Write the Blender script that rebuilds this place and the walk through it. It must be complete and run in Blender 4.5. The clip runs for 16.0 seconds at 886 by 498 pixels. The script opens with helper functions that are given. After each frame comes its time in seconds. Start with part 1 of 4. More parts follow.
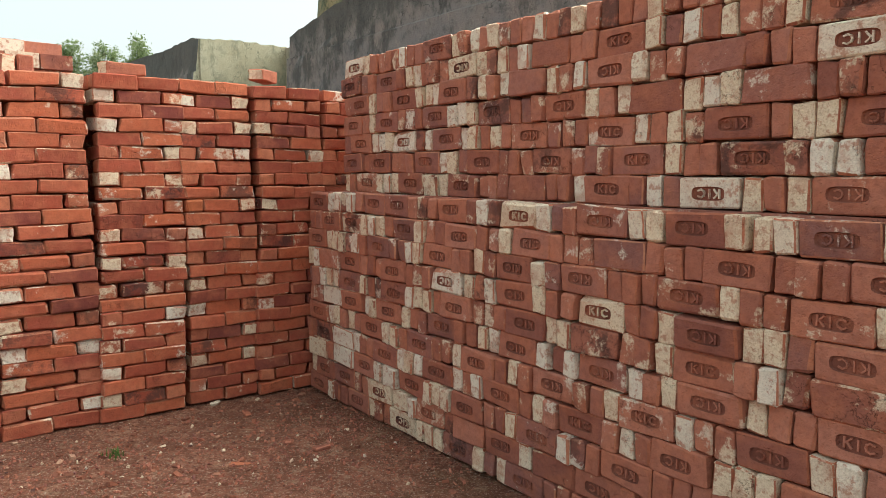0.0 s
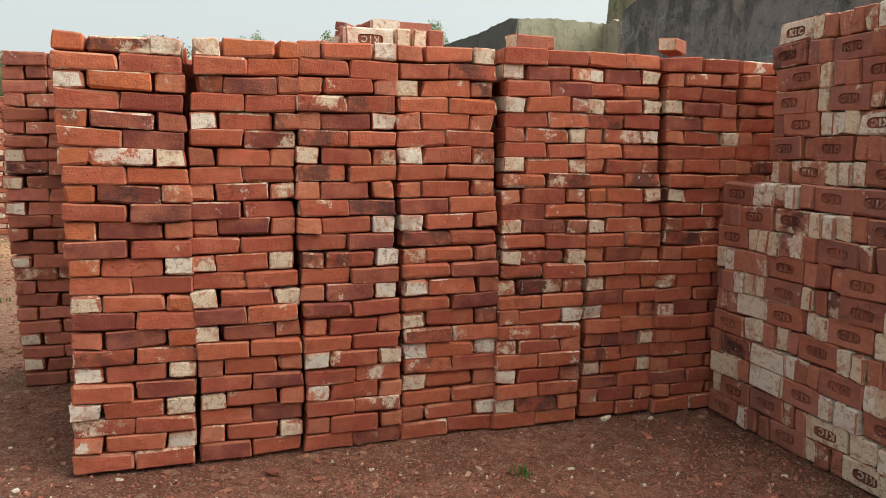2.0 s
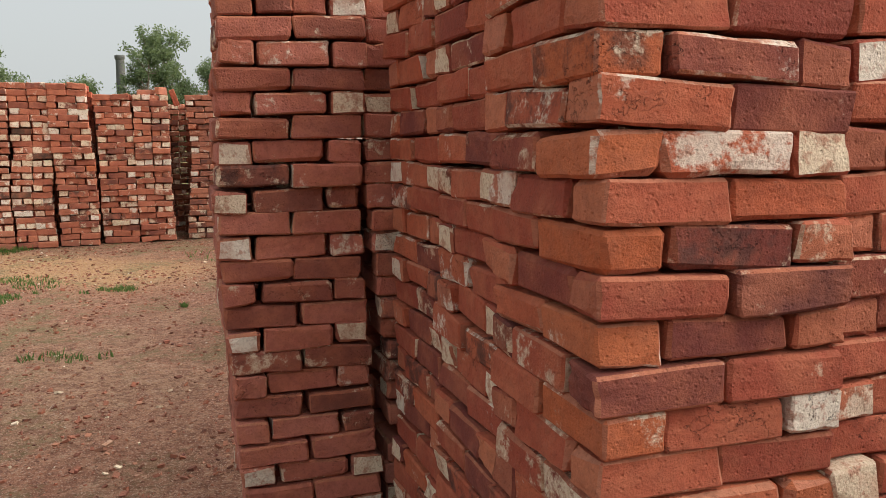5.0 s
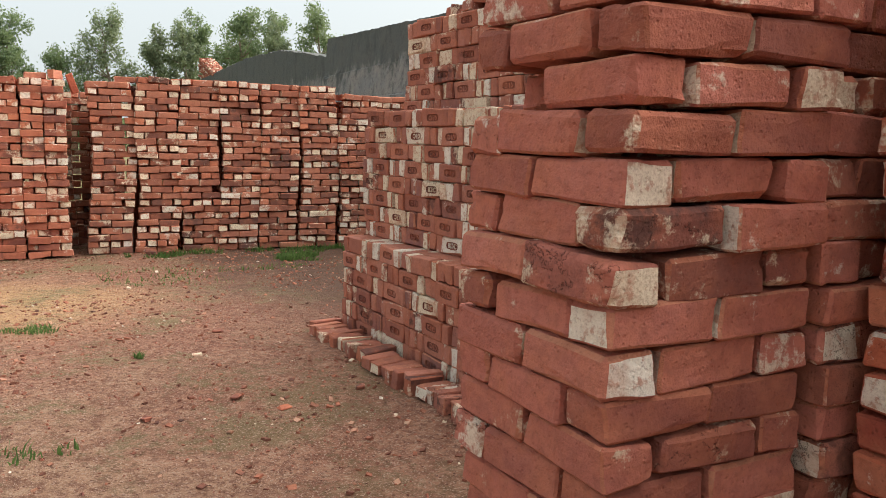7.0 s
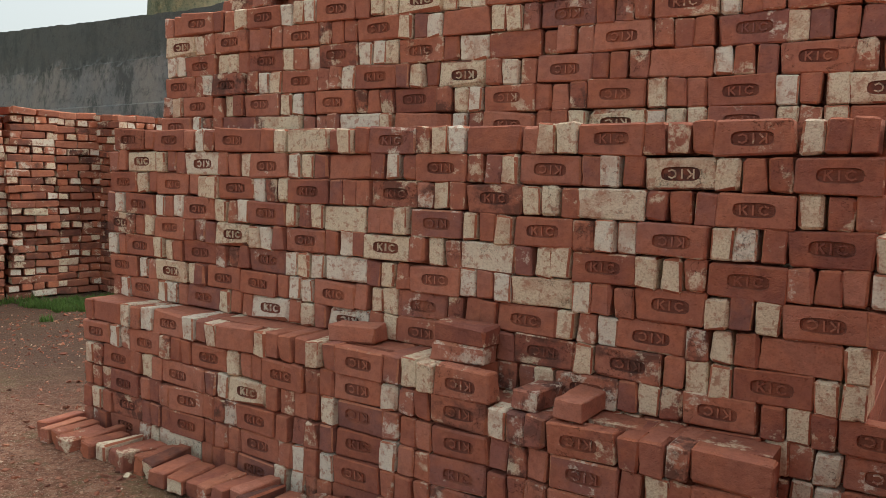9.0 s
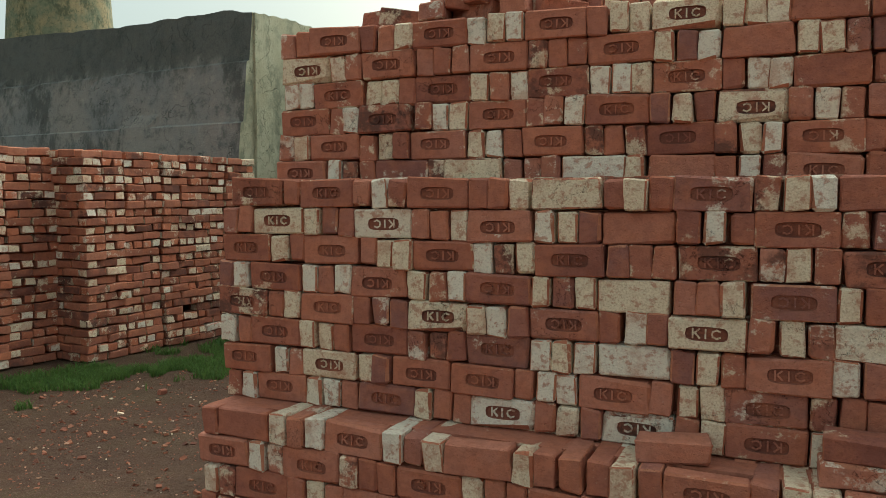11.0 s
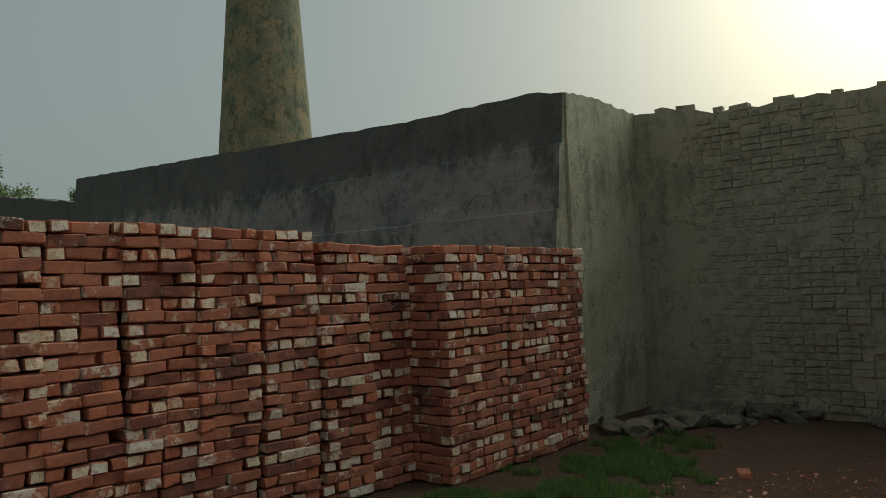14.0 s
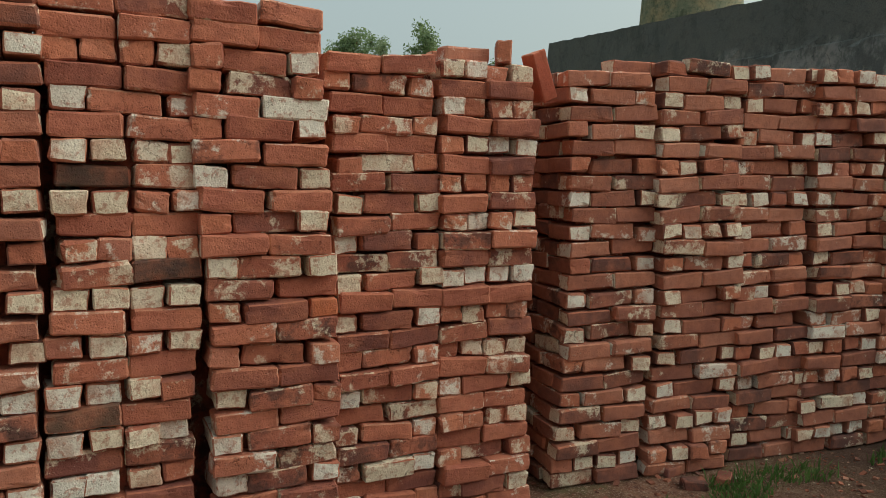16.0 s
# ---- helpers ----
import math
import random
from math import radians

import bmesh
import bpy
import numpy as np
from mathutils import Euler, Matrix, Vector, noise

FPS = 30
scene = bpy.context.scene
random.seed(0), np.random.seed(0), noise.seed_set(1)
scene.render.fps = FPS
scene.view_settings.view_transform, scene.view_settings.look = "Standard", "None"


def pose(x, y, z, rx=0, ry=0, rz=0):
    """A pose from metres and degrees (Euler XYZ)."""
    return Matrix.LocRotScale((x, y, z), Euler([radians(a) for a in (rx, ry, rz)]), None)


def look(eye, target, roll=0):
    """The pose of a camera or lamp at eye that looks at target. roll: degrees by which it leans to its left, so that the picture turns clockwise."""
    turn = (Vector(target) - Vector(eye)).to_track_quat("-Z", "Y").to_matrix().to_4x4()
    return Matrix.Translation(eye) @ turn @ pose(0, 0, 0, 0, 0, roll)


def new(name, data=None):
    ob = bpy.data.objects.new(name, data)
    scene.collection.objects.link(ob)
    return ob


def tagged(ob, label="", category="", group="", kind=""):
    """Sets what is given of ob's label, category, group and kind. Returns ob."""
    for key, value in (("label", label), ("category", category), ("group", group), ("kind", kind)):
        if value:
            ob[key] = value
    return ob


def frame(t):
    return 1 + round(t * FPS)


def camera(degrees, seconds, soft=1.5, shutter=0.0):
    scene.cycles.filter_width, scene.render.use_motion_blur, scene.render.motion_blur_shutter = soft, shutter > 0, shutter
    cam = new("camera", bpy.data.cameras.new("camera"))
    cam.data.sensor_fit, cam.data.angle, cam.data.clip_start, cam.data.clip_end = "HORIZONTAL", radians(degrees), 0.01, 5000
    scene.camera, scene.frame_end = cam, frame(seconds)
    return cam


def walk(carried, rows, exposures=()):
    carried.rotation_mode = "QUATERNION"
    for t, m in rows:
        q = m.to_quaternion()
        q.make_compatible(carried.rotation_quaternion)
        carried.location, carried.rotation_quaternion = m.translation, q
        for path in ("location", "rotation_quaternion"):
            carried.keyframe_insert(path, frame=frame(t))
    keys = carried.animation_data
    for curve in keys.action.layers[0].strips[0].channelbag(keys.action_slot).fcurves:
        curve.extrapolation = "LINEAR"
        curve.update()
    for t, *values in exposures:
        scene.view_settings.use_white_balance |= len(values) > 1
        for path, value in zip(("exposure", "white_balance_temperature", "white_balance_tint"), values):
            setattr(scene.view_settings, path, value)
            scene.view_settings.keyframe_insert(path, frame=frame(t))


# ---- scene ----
cam = camera(59.0, 16.0, soft=0.45)
PATH = [
    (0, (-0.013, 0.179, 1.344), (-0.008, 2.169, 1.147), 0.2),
    (0.5, (-0.199, 0.31, 1.329), (-0.301, 2.296, 1.116), 0.6),
    (1, (-0.438, 0.414, 1.363), (-0.638, 2.392, 1.147), 0.5),
    (1.5, (-0.565, 0.497, 1.348), (-0.935, 2.449, 1.113), 0.6),
    (2, (-0.821, 0.656, 1.359), (-1.483, 2.527, 1.11), 0.7),
    (2.5, (-1.122, 0.785, 1.35), (-1.982, 2.57, 1.076), 0.4),
    (3, (-1.508, 0.934, 1.355), (-2.398, 2.702, 1.067), 0.3),
    (3.5, (-1.923, 1.157, 1.351), (-2.809, 2.928, 1.07), -0.1),
    (4, (-2.331, 1.357, 1.348), (-3.129, 3.172, 1.088), -0.4),
    (4.5, (-2.699, 1.573, 1.348), (-3.395, 3.428, 1.073), -1.2),
    (4.7, (-2.868, 1.703, 1.345), (-3.545, 3.564, 1.067), -1.0),
    (6.8, (-4.548, 2.688, 1.351), (-4.84, 4.65, 1.091), 1.2),
    (7, (-4.646, 2.772, 1.362), (-4.932, 4.733, 1.092), 1.1),
    (7.5, (-4.845, 3.039, 1.36), (-5.139, 4.998, 1.086), 0.4),
    (8, (-5.035, 3.261, 1.353), (-5.154, 5.245, 1.128), 1.5),
    (8.2, (-5.148, 3.345, 1.357), (-5.115, 5.334, 1.144), 1.8),
    (10.3, (-6.235, 4.647, 1.462), (-5.26, 6.385, 1.288), 0.0),
    (10.5, (-6.358, 4.791, 1.485), (-5.402, 6.54, 1.313), 0.1),
    (11, (-6.659, 5.086, 1.494), (-5.77, 6.873, 1.364), 0.1),
    (11.5, (-6.908, 5.34, 1.519), (-6.092, 7.165, 1.464), -1.0),
    (12, (-7.105, 5.648, 1.527), (-6.385, 7.514, 1.496), -1.2),
    (12.5, (-7.323, 5.957, 1.524), (-6.653, 7.841, 1.497), -0.9),
    (13, (-7.53, 6.203, 1.53), (-6.879, 8.094, 1.526), -0.6),
    (13.5, (-7.726, 6.462, 1.558), (-7.118, 8.366, 1.594), -0.8),
    (14, (-8.045, 6.679, 1.561), (-7.53, 8.609, 1.664), -2.0),
    (14.5, (-8.415, 6.843, 1.559), (-8.138, 8.822, 1.638), -2.1),
    (15, (-8.83, 7.071, 1.531), (-8.892, 9.069, 1.487), -0.2),
    (15.5, (-9.278, 7.222, 1.511), (-9.551, 9.197, 1.36), 0.5),
    (16, (-9.686, 7.392, 1.528), (-10.124, 9.332, 1.319), 0.4),
]
EXPOSURES = [(0.0, 1.65, 6350, 6), (1.5, 1.45, 6400, 7), (2.0, 1.3, 6450, 9), (2.5, 0.82, 6500, 12), (3.0, 0.92, 6500, 13), (3.5, 0.9, 6500, 13), (4.7, 1.05, 6550, 14), (7.0, 1.5, 6350, 12), (8.2, 1.3, 6350, 12), (10.5, 1.25, 6200, -2), (11.0, 0.95, 6150, -4), (11.5, 0.4, 6150, -5), (12.0, 0.0, 6100, -6), (12.5, -0.08, 6100, -6), (13.0, -0.28, 6150, -5), (13.5, -0.28, 6150, -4), (14.0, -0.18, 6150, -3), (14.5, -0.08, 6200, -1), (15.0, 0.5, 6150, 0), (15.5, 0.52, 6050, -2), (16.0, 0.6, 6050, -1)]
walk(cam, [(t, look(eye, target, roll)) for t, eye, target, roll in PATH], EXPOSURES)

# ---- world, sun ----
SUN_TO = Vector((0.72, 0.60, 0.42)).normalized()
world = bpy.data.worlds.new("hazy_sky")
scene.world = world
world.use_nodes = True
wn, wl = world.node_tree.nodes, world.node_tree.links
wn.clear()
sky = wn.new("ShaderNodeTexSky")
sky.sky_type, sky.sun_disc = "NISHITA", False
sky.sun_elevation = math.asin(SUN_TO.z)
sky.sun_rotation = math.atan2(SUN_TO.x, SUN_TO.y)
sky.air_density, sky.dust_density, sky.ozone_density = 1.0, 9.0, 1.0
bg_sky, bg_haze, add, wout = wn.new("ShaderNodeBackground"), wn.new("ShaderNodeBackground"), wn.new("ShaderNodeAddShader"), wn.new("ShaderNodeOutputWorld")
bg_sky.inputs[1].default_value = 0.021
bg_haze.inputs[0].default_value = (0.80, 0.87, 0.86, 1)
bg_haze.inputs[1].default_value = 0.325
wl.new(sky.outputs[0], bg_sky.inputs[0])
wl.new(bg_sky.outputs[0], add.inputs[0])
wl.new(bg_haze.outputs[0], add.inputs[1])
wl.new(add.outputs[0], wout.inputs[0])

sun = new("sun", bpy.data.lights.new("sun", "SUN"))
sun.data.energy, sun.data.angle, sun.data.color = 3.5, radians(105), (1.0, 0.95, 0.87)
sun.matrix_world = look((SUN_TO + Vector((0, 0, 0.3))) * 60, (0, 0, 0))


# ---- materials ----
class Mat:
    """A small builder for a node material."""

    def __init__(self, name, rough=0.9):
        self.mat = bpy.data.materials.new(name)
        self.mat.use_nodes = True
        self.n, self.l = self.mat.node_tree.nodes, self.mat.node_tree.links
        self.bsdf = self.n["Principled BSDF"]
        self.bsdf.inputs["Roughness"].default_value = rough
        self.bsdf.inputs["Specular IOR Level"].default_value = 0.25

    def put(self, socket, value):
        if hasattr(value, "links"):
            self.l.new(value, socket)
        else:
            socket.default_value = value

    def coord(self, kind="Object"):
        return self.n.new("ShaderNodeTexCoord").outputs[kind]

    def noise(self, vec, scale, detail=4.0, rough=0.6):
        t = self.n.new("ShaderNodeTexNoise")
        t.inputs["Scale"].default_value, t.inputs["Detail"].default_value, t.inputs["Roughness"].default_value = scale, detail, rough
        self.l.new(vec, t.inputs["Vector"])
        return t.outputs["Fac"]

    def voronoi(self, vec, scale, out="Distance"):
        t = self.n.new("ShaderNodeTexVoronoi")
        t.inputs["Scale"].default_value = scale
        self.l.new(vec, t.inputs["Vector"])
        return t.outputs[out]

    def math(self, op, a, b=0.0, clamp=False):
        t = self.n.new("ShaderNodeMath")
        t.operation, t.use_clamp = op, clamp
        self.put(t.inputs[0], a)
        self.put(t.inputs[1], b)
        return t.outputs[0]

    def span(self, v, lo, hi, to0=0.0, to1=1.0):
        t = self.n.new("ShaderNodeMapRange")
        t.interpolation_type = "SMOOTHSTEP"
        self.put(t.inputs["Value"], v)
        t.inputs["From Min"].default_value, t.inputs["From Max"].default_value = lo, hi
        t.inputs["To Min"].default_value, t.inputs["To Max"].default_value = to0, to1
        return t.outputs["Result"]

    def ramp(self, v, stops, hard=False):
        t = self.n.new("ShaderNodeValToRGB")
        r = t.color_ramp
        r.interpolation = "CONSTANT" if hard else "LINEAR"
        while len(r.elements) < len(stops):
            r.elements.new(0.5)
        for e, (p, c) in zip(r.elements, stops):
            e.position, e.color = p, (*c, 1)
        self.l.new(v, t.inputs[0])
        return t.outputs[0]

    def mix(self, f, a, b, blend="MIX"):
        t = self.n.new("ShaderNodeMix")
        t.data_type, t.blend_type = "RGBA", blend
        self.put(t.inputs["Factor"], f)
        self.put(t.inputs[6], a if hasattr(a, "links") else (*a, 1))
        self.put(t.inputs[7], b if hasattr(b, "links") else (*b, 1))
        return t.outputs[2]

    def shift(self, vec, rnd):
        """The coordinates moved by a random amount, so that shared meshes differ."""
        c = self.n.new("ShaderNodeCombineXYZ")
        for i, k in enumerate((37.0, 71.0, 113.0)):
            self.l.new(self.math("MULTIPLY", rnd, k), c.inputs[i])
        a = self.n.new("ShaderNodeVectorMath")
        self.l.new(vec, a.inputs[0])
        self.l.new(c.outputs[0], a.inputs[1])
        return a.outputs[0]

    def bump(self, height, strength, dist):
        b = self.n.new("ShaderNodeBump")
        b.inputs["Strength"].default_value, b.inputs["Distance"].default_value = strength, dist
        self.l.new(height, b.inputs["Height"])
        self.l.new(b.outputs[0], self.bsdf.inputs["Normal"])

    def done(self, color):
        self.l.new(color, self.bsdf.inputs["Base Color"])
        return self.mat


def brick_material(name, joined, pale_share, reds, blotch=0.62):
    """Fired clay: reds that vary from brick to brick, lime-pale patches, soot, drag lines, cracks and pits."""
    m = Mat(name, 0.93)
    rnd = m.n.new("ShaderNodeNewGeometry").outputs["Random Per Island"] if joined else m.n.new("ShaderNodeObjectInfo").outputs["Random"]
    rnd2 = m.math("FRACT", m.math("MULTIPLY", rnd, 37.37))
    rnd3 = m.math("FRACT", m.math("MULTIPLY", rnd, 211.9))
    rnd4 = m.math("FRACT", m.math("MULTIPLY", rnd, 953.3))
    vec = m.shift(m.coord(), rnd)
    big, mid, fine = m.noise(vec, 8.0, 5.0, 0.62), m.noise(vec, 34.0, 5.0, 0.68), m.noise(vec, 150.0, 4.0, 0.7)
    red = m.ramp(rnd2, reds)
    red = m.mix(m.span(big, 0.38, 0.68, 0.0, 0.5), red, (0.52, 0.18, 0.095))
    red = m.mix(m.span(mid, 0.42, 0.62, 0.0, 0.35), red, m.mix(0.6, red, (0.13, 0.04, 0.028)))
    # soot on some
    soot = m.math("MULTIPLY", m.span(rnd4, 0.86, 0.95), m.span(m.noise(vec, 11.0, 5.0, 0.7), 0.44, 0.6))
    red = m.mix(m.math("MULTIPLY", soot, 0.75), red, (0.075, 0.042, 0.036))
    pale = m.mix(m.span(fine, 0.3, 0.7), (0.80, 0.69, 0.51), (0.66, 0.52, 0.36))
    pale = m.mix(m.math("MULTIPLY", m.span(rnd2, 0.45, 0.8), 0.6), pale, (0.78, 0.74, 0.65))
    pale = m.mix(m.span(mid, 0.51, 0.64, 0.0, 0.75), pale, (0.45, 0.20, 0.125))
    pale = m.mix(m.span(big, 0.51, 0.64, 0.0, 0.5), pale, (0.47, 0.235, 0.15))
    whole = m.math("LESS_THAN", rnd3, pale_share)
    patch_at = m.math("ADD", m.noise(vec, 6.5, 6.0, 0.74), m.span(rnd4, 0.0, 1.0, -0.06, 0.06))
    patch = m.math("MULTIPLY", m.span(patch_at, blotch - 0.025, blotch + 0.05), 0.8)
    col = m.mix(m.math("MAXIMUM", m.math("MULTIPLY", whole, 0.95), patch), red, pale)
    col = m.mix(m.span(fine, 0.5, 0.72, 0.0, 0.4), col, m.mix(0.65, col, (0.07, 0.03, 0.022)))
    crack_at = m.math("ABSOLUTE", m.math("SUBTRACT", m.noise(vec, 9.0, 5.0, 0.65), 0.56))
    crack = m.math("MULTIPLY", m.span(crack_at, 0.0, 0.006, 1.0, 0.0), m.span(rnd4, 0.72, 0.8))
    col = m.mix(m.math("MULTIPLY", crack, 0.6), col, (0.06, 0.028, 0.02))
    pits = m.span(m.voronoi(vec, 75.0), 0.08, 0.3)
    height = m.math("ADD", m.math("MULTIPLY", fine, 0.35), m.math("ADD", m.math("MULTIPLY", mid, 0.75), m.math("MULTIPLY", pits, 0.25)))
    height = m.math("SUBTRACT", m.math("ADD", height, big), m.math("MULTIPLY", crack, 0.6))
    m.bump(height, 1.0, 0.0075)
    return m.done(col)


REDS = [(0.0, (0.25, 0.060, 0.044)), (0.07, (0.19, 0.052, 0.042)), (0.17, (0.32, 0.074, 0.046)), (0.45, (0.39, 0.090, 0.050)), (0.7, (0.44, 0.112, 0.060)), (0.92, (0.50, 0.132, 0.062)), (1.0, (0.36, 0.085, 0.054))]
ENDS = [(0.0, (0.34, 0.11, 0.066)), (0.3, (0.45, 0.145, 0.080)), (0.7, (0.54, 0.19, 0.10)), (1.0, (0.46, 0.17, 0.11))]
DULL = [(0.0, (0.27, 0.100, 0.074)), (0.25, (0.36, 0.135, 0.092)), (0.5, (0.43, 0.165, 0.108)), (0.75, (0.49, 0.205, 0.140)), (0.9, (0.31, 0.125, 0.098)), (1.0, (0.25, 0.115, 0.098))]
SIDE = brick_material("fired_brick_side", False, 0.012, REDS, 0.645)
END = brick_material("fired_brick_end", False, 0.33, ENDS, 0.585)
SIDE_EDGE = brick_material("pressed_brick_side", False, 0.10, DULL, 0.62)
RIM = brick_material("worn_brick_rim", False, 0.0, [(0.0, (0.36, 0.12, 0.07)), (0.5, (0.46, 0.17, 0.10)), (1.0, (0.52, 0.23, 0.14))], 0.57)
# recess shade is painted in as darker clay; red shards reuse it
FROG = brick_material("shaded_frog_brick", False, 0.0, [(0.0, (0.17, 0.062, 0.044)), (1.0, (0.24, 0.092, 0.064))], 0.72)
BROWNS = [(0.0, (0.20, 0.080, 0.058)), (0.12, (0.12, 0.056, 0.045)), (0.3, (0.28, 0.103, 0.068)), (0.7, (0.38, 0.146, 0.092)), (1.0, (0.45, 0.185, 0.115))]
WEATHERED_SIDE = brick_material("weathered_brick_side", False, 0.035, BROWNS, 0.61)
WEATHERED_END = brick_material("weathered_brick_end", False, 0.54, ENDS, 0.55)
ROSY = [(0.0, (0.33, 0.105, 0.068)), (0.15, (0.24, 0.085, 0.06)), (0.5, (0.47, 0.155, 0.108)), (0.8, (0.53, 0.195, 0.14)), (1.0, (0.43, 0.14, 0.095))]
ROSY_SIDE = brick_material("rosy_brick_side", False, 0.0, ROSY, 0.62)
ROSY_END = brick_material("rosy_brick_end", False, 0.34, ROSY, 0.585)
ORANGES = [(0.0, (0.41, 0.100, 0.046)), (0.5, (0.49, 0.130, 0.052)), (1.0, (0.55, 0.170, 0.072))]
DARKS = [(0.0, (0.13, 0.045, 0.038)), (0.5, (0.20, 0.058, 0.046)), (1.0, (0.27, 0.075, 0.052))]
# side and end of the flat bricks by their firing: plain red, orange, overburnt, lime-patched, pale
FIRED = {
    ".": (brick_material("red_brick_side", False, 0.0, REDS, 0.66), brick_material("red_brick_end", False, 0.03, ENDS, 0.63)),
    "o": (brick_material("orange_brick_side", False, 0.0, ORANGES, 0.65), brick_material("orange_brick_end", False, 0.0, ORANGES, 0.62)),
    "d": (brick_material("overburnt_brick_side", False, 0.0, DARKS, 0.66), brick_material("overburnt_brick_end", False, 0.0, DARKS, 0.62)),
    "h": (brick_material("patched_brick_side", False, 0.0, REDS, 0.565), brick_material("patched_brick_end", False, 0.0, ENDS, 0.49)),
    "p": (brick_material("pale_brick_side", False, 0.4, REDS, 0.48), brick_material("pale_brick_end", False, 1.01, ENDS, 0.5)),
}
YARD = [(0.0, (0.24, 0.078, 0.054)), (0.1, (0.17, 0.062, 0.048)), (0.3, (0.34, 0.105, 0.064)), (0.7, (0.42, 0.135, 0.080)), (1.0, (0.49, 0.165, 0.095))]
# the same for the older piles of the far row
AGED = {
    ".": (brick_material("aged_brick_side", False, 0.0, YARD, 0.63), brick_material("aged_brick_end", False, 0.12, ENDS, 0.58)),
    "o": (FIRED["o"][0], FIRED["o"][1]),
    "d": (brick_material("sooty_brick_side", False, 0.0, [(0.0, (0.06, 0.04, 0.032)), (1.0, (0.13, 0.075, 0.05))], 0.68), FIRED["d"][1]),
    "h": (brick_material("limed_brick_side", False, 0.0, YARD, 0.54), brick_material("limed_brick_end", False, 0.1, ENDS, 0.47)),
    "p": (brick_material("white_brick_side", False, 0.5, YARD, 0.47), brick_material("white_brick_end", False, 1.01, ENDS, 0.5)),
}
PRESSED_RED = (brick_material("red_pressed_side", False, 0.0, DULL, 0.635), brick_material("red_pressed_end", False, 0.0, DULL, 0.60))
PRESSED_PALE = (brick_material("pale_pressed_side", False, 1.01, DULL, 0.5), brick_material("pale_pressed_end", False, 1.01, DULL, 0.5))
CLOD = brick_material("soil_clod", True, 0.04, [(0.0, (0.12, 0.048, 0.032)), (0.5, (0.22, 0.085, 0.055)), (0.8, (0.34, 0.16, 0.10)), (1.0, (0.48, 0.31, 0.21))], 0.72)
CHIP = brick_material("brick_chip", True, 0.05, DULL, 0.7)
FILL = brick_material("stacked_brick_fill", True, 0.12, REDS)
FILL_EDGE = brick_material("pressed_brick_fill", True, 0.2, DULL)


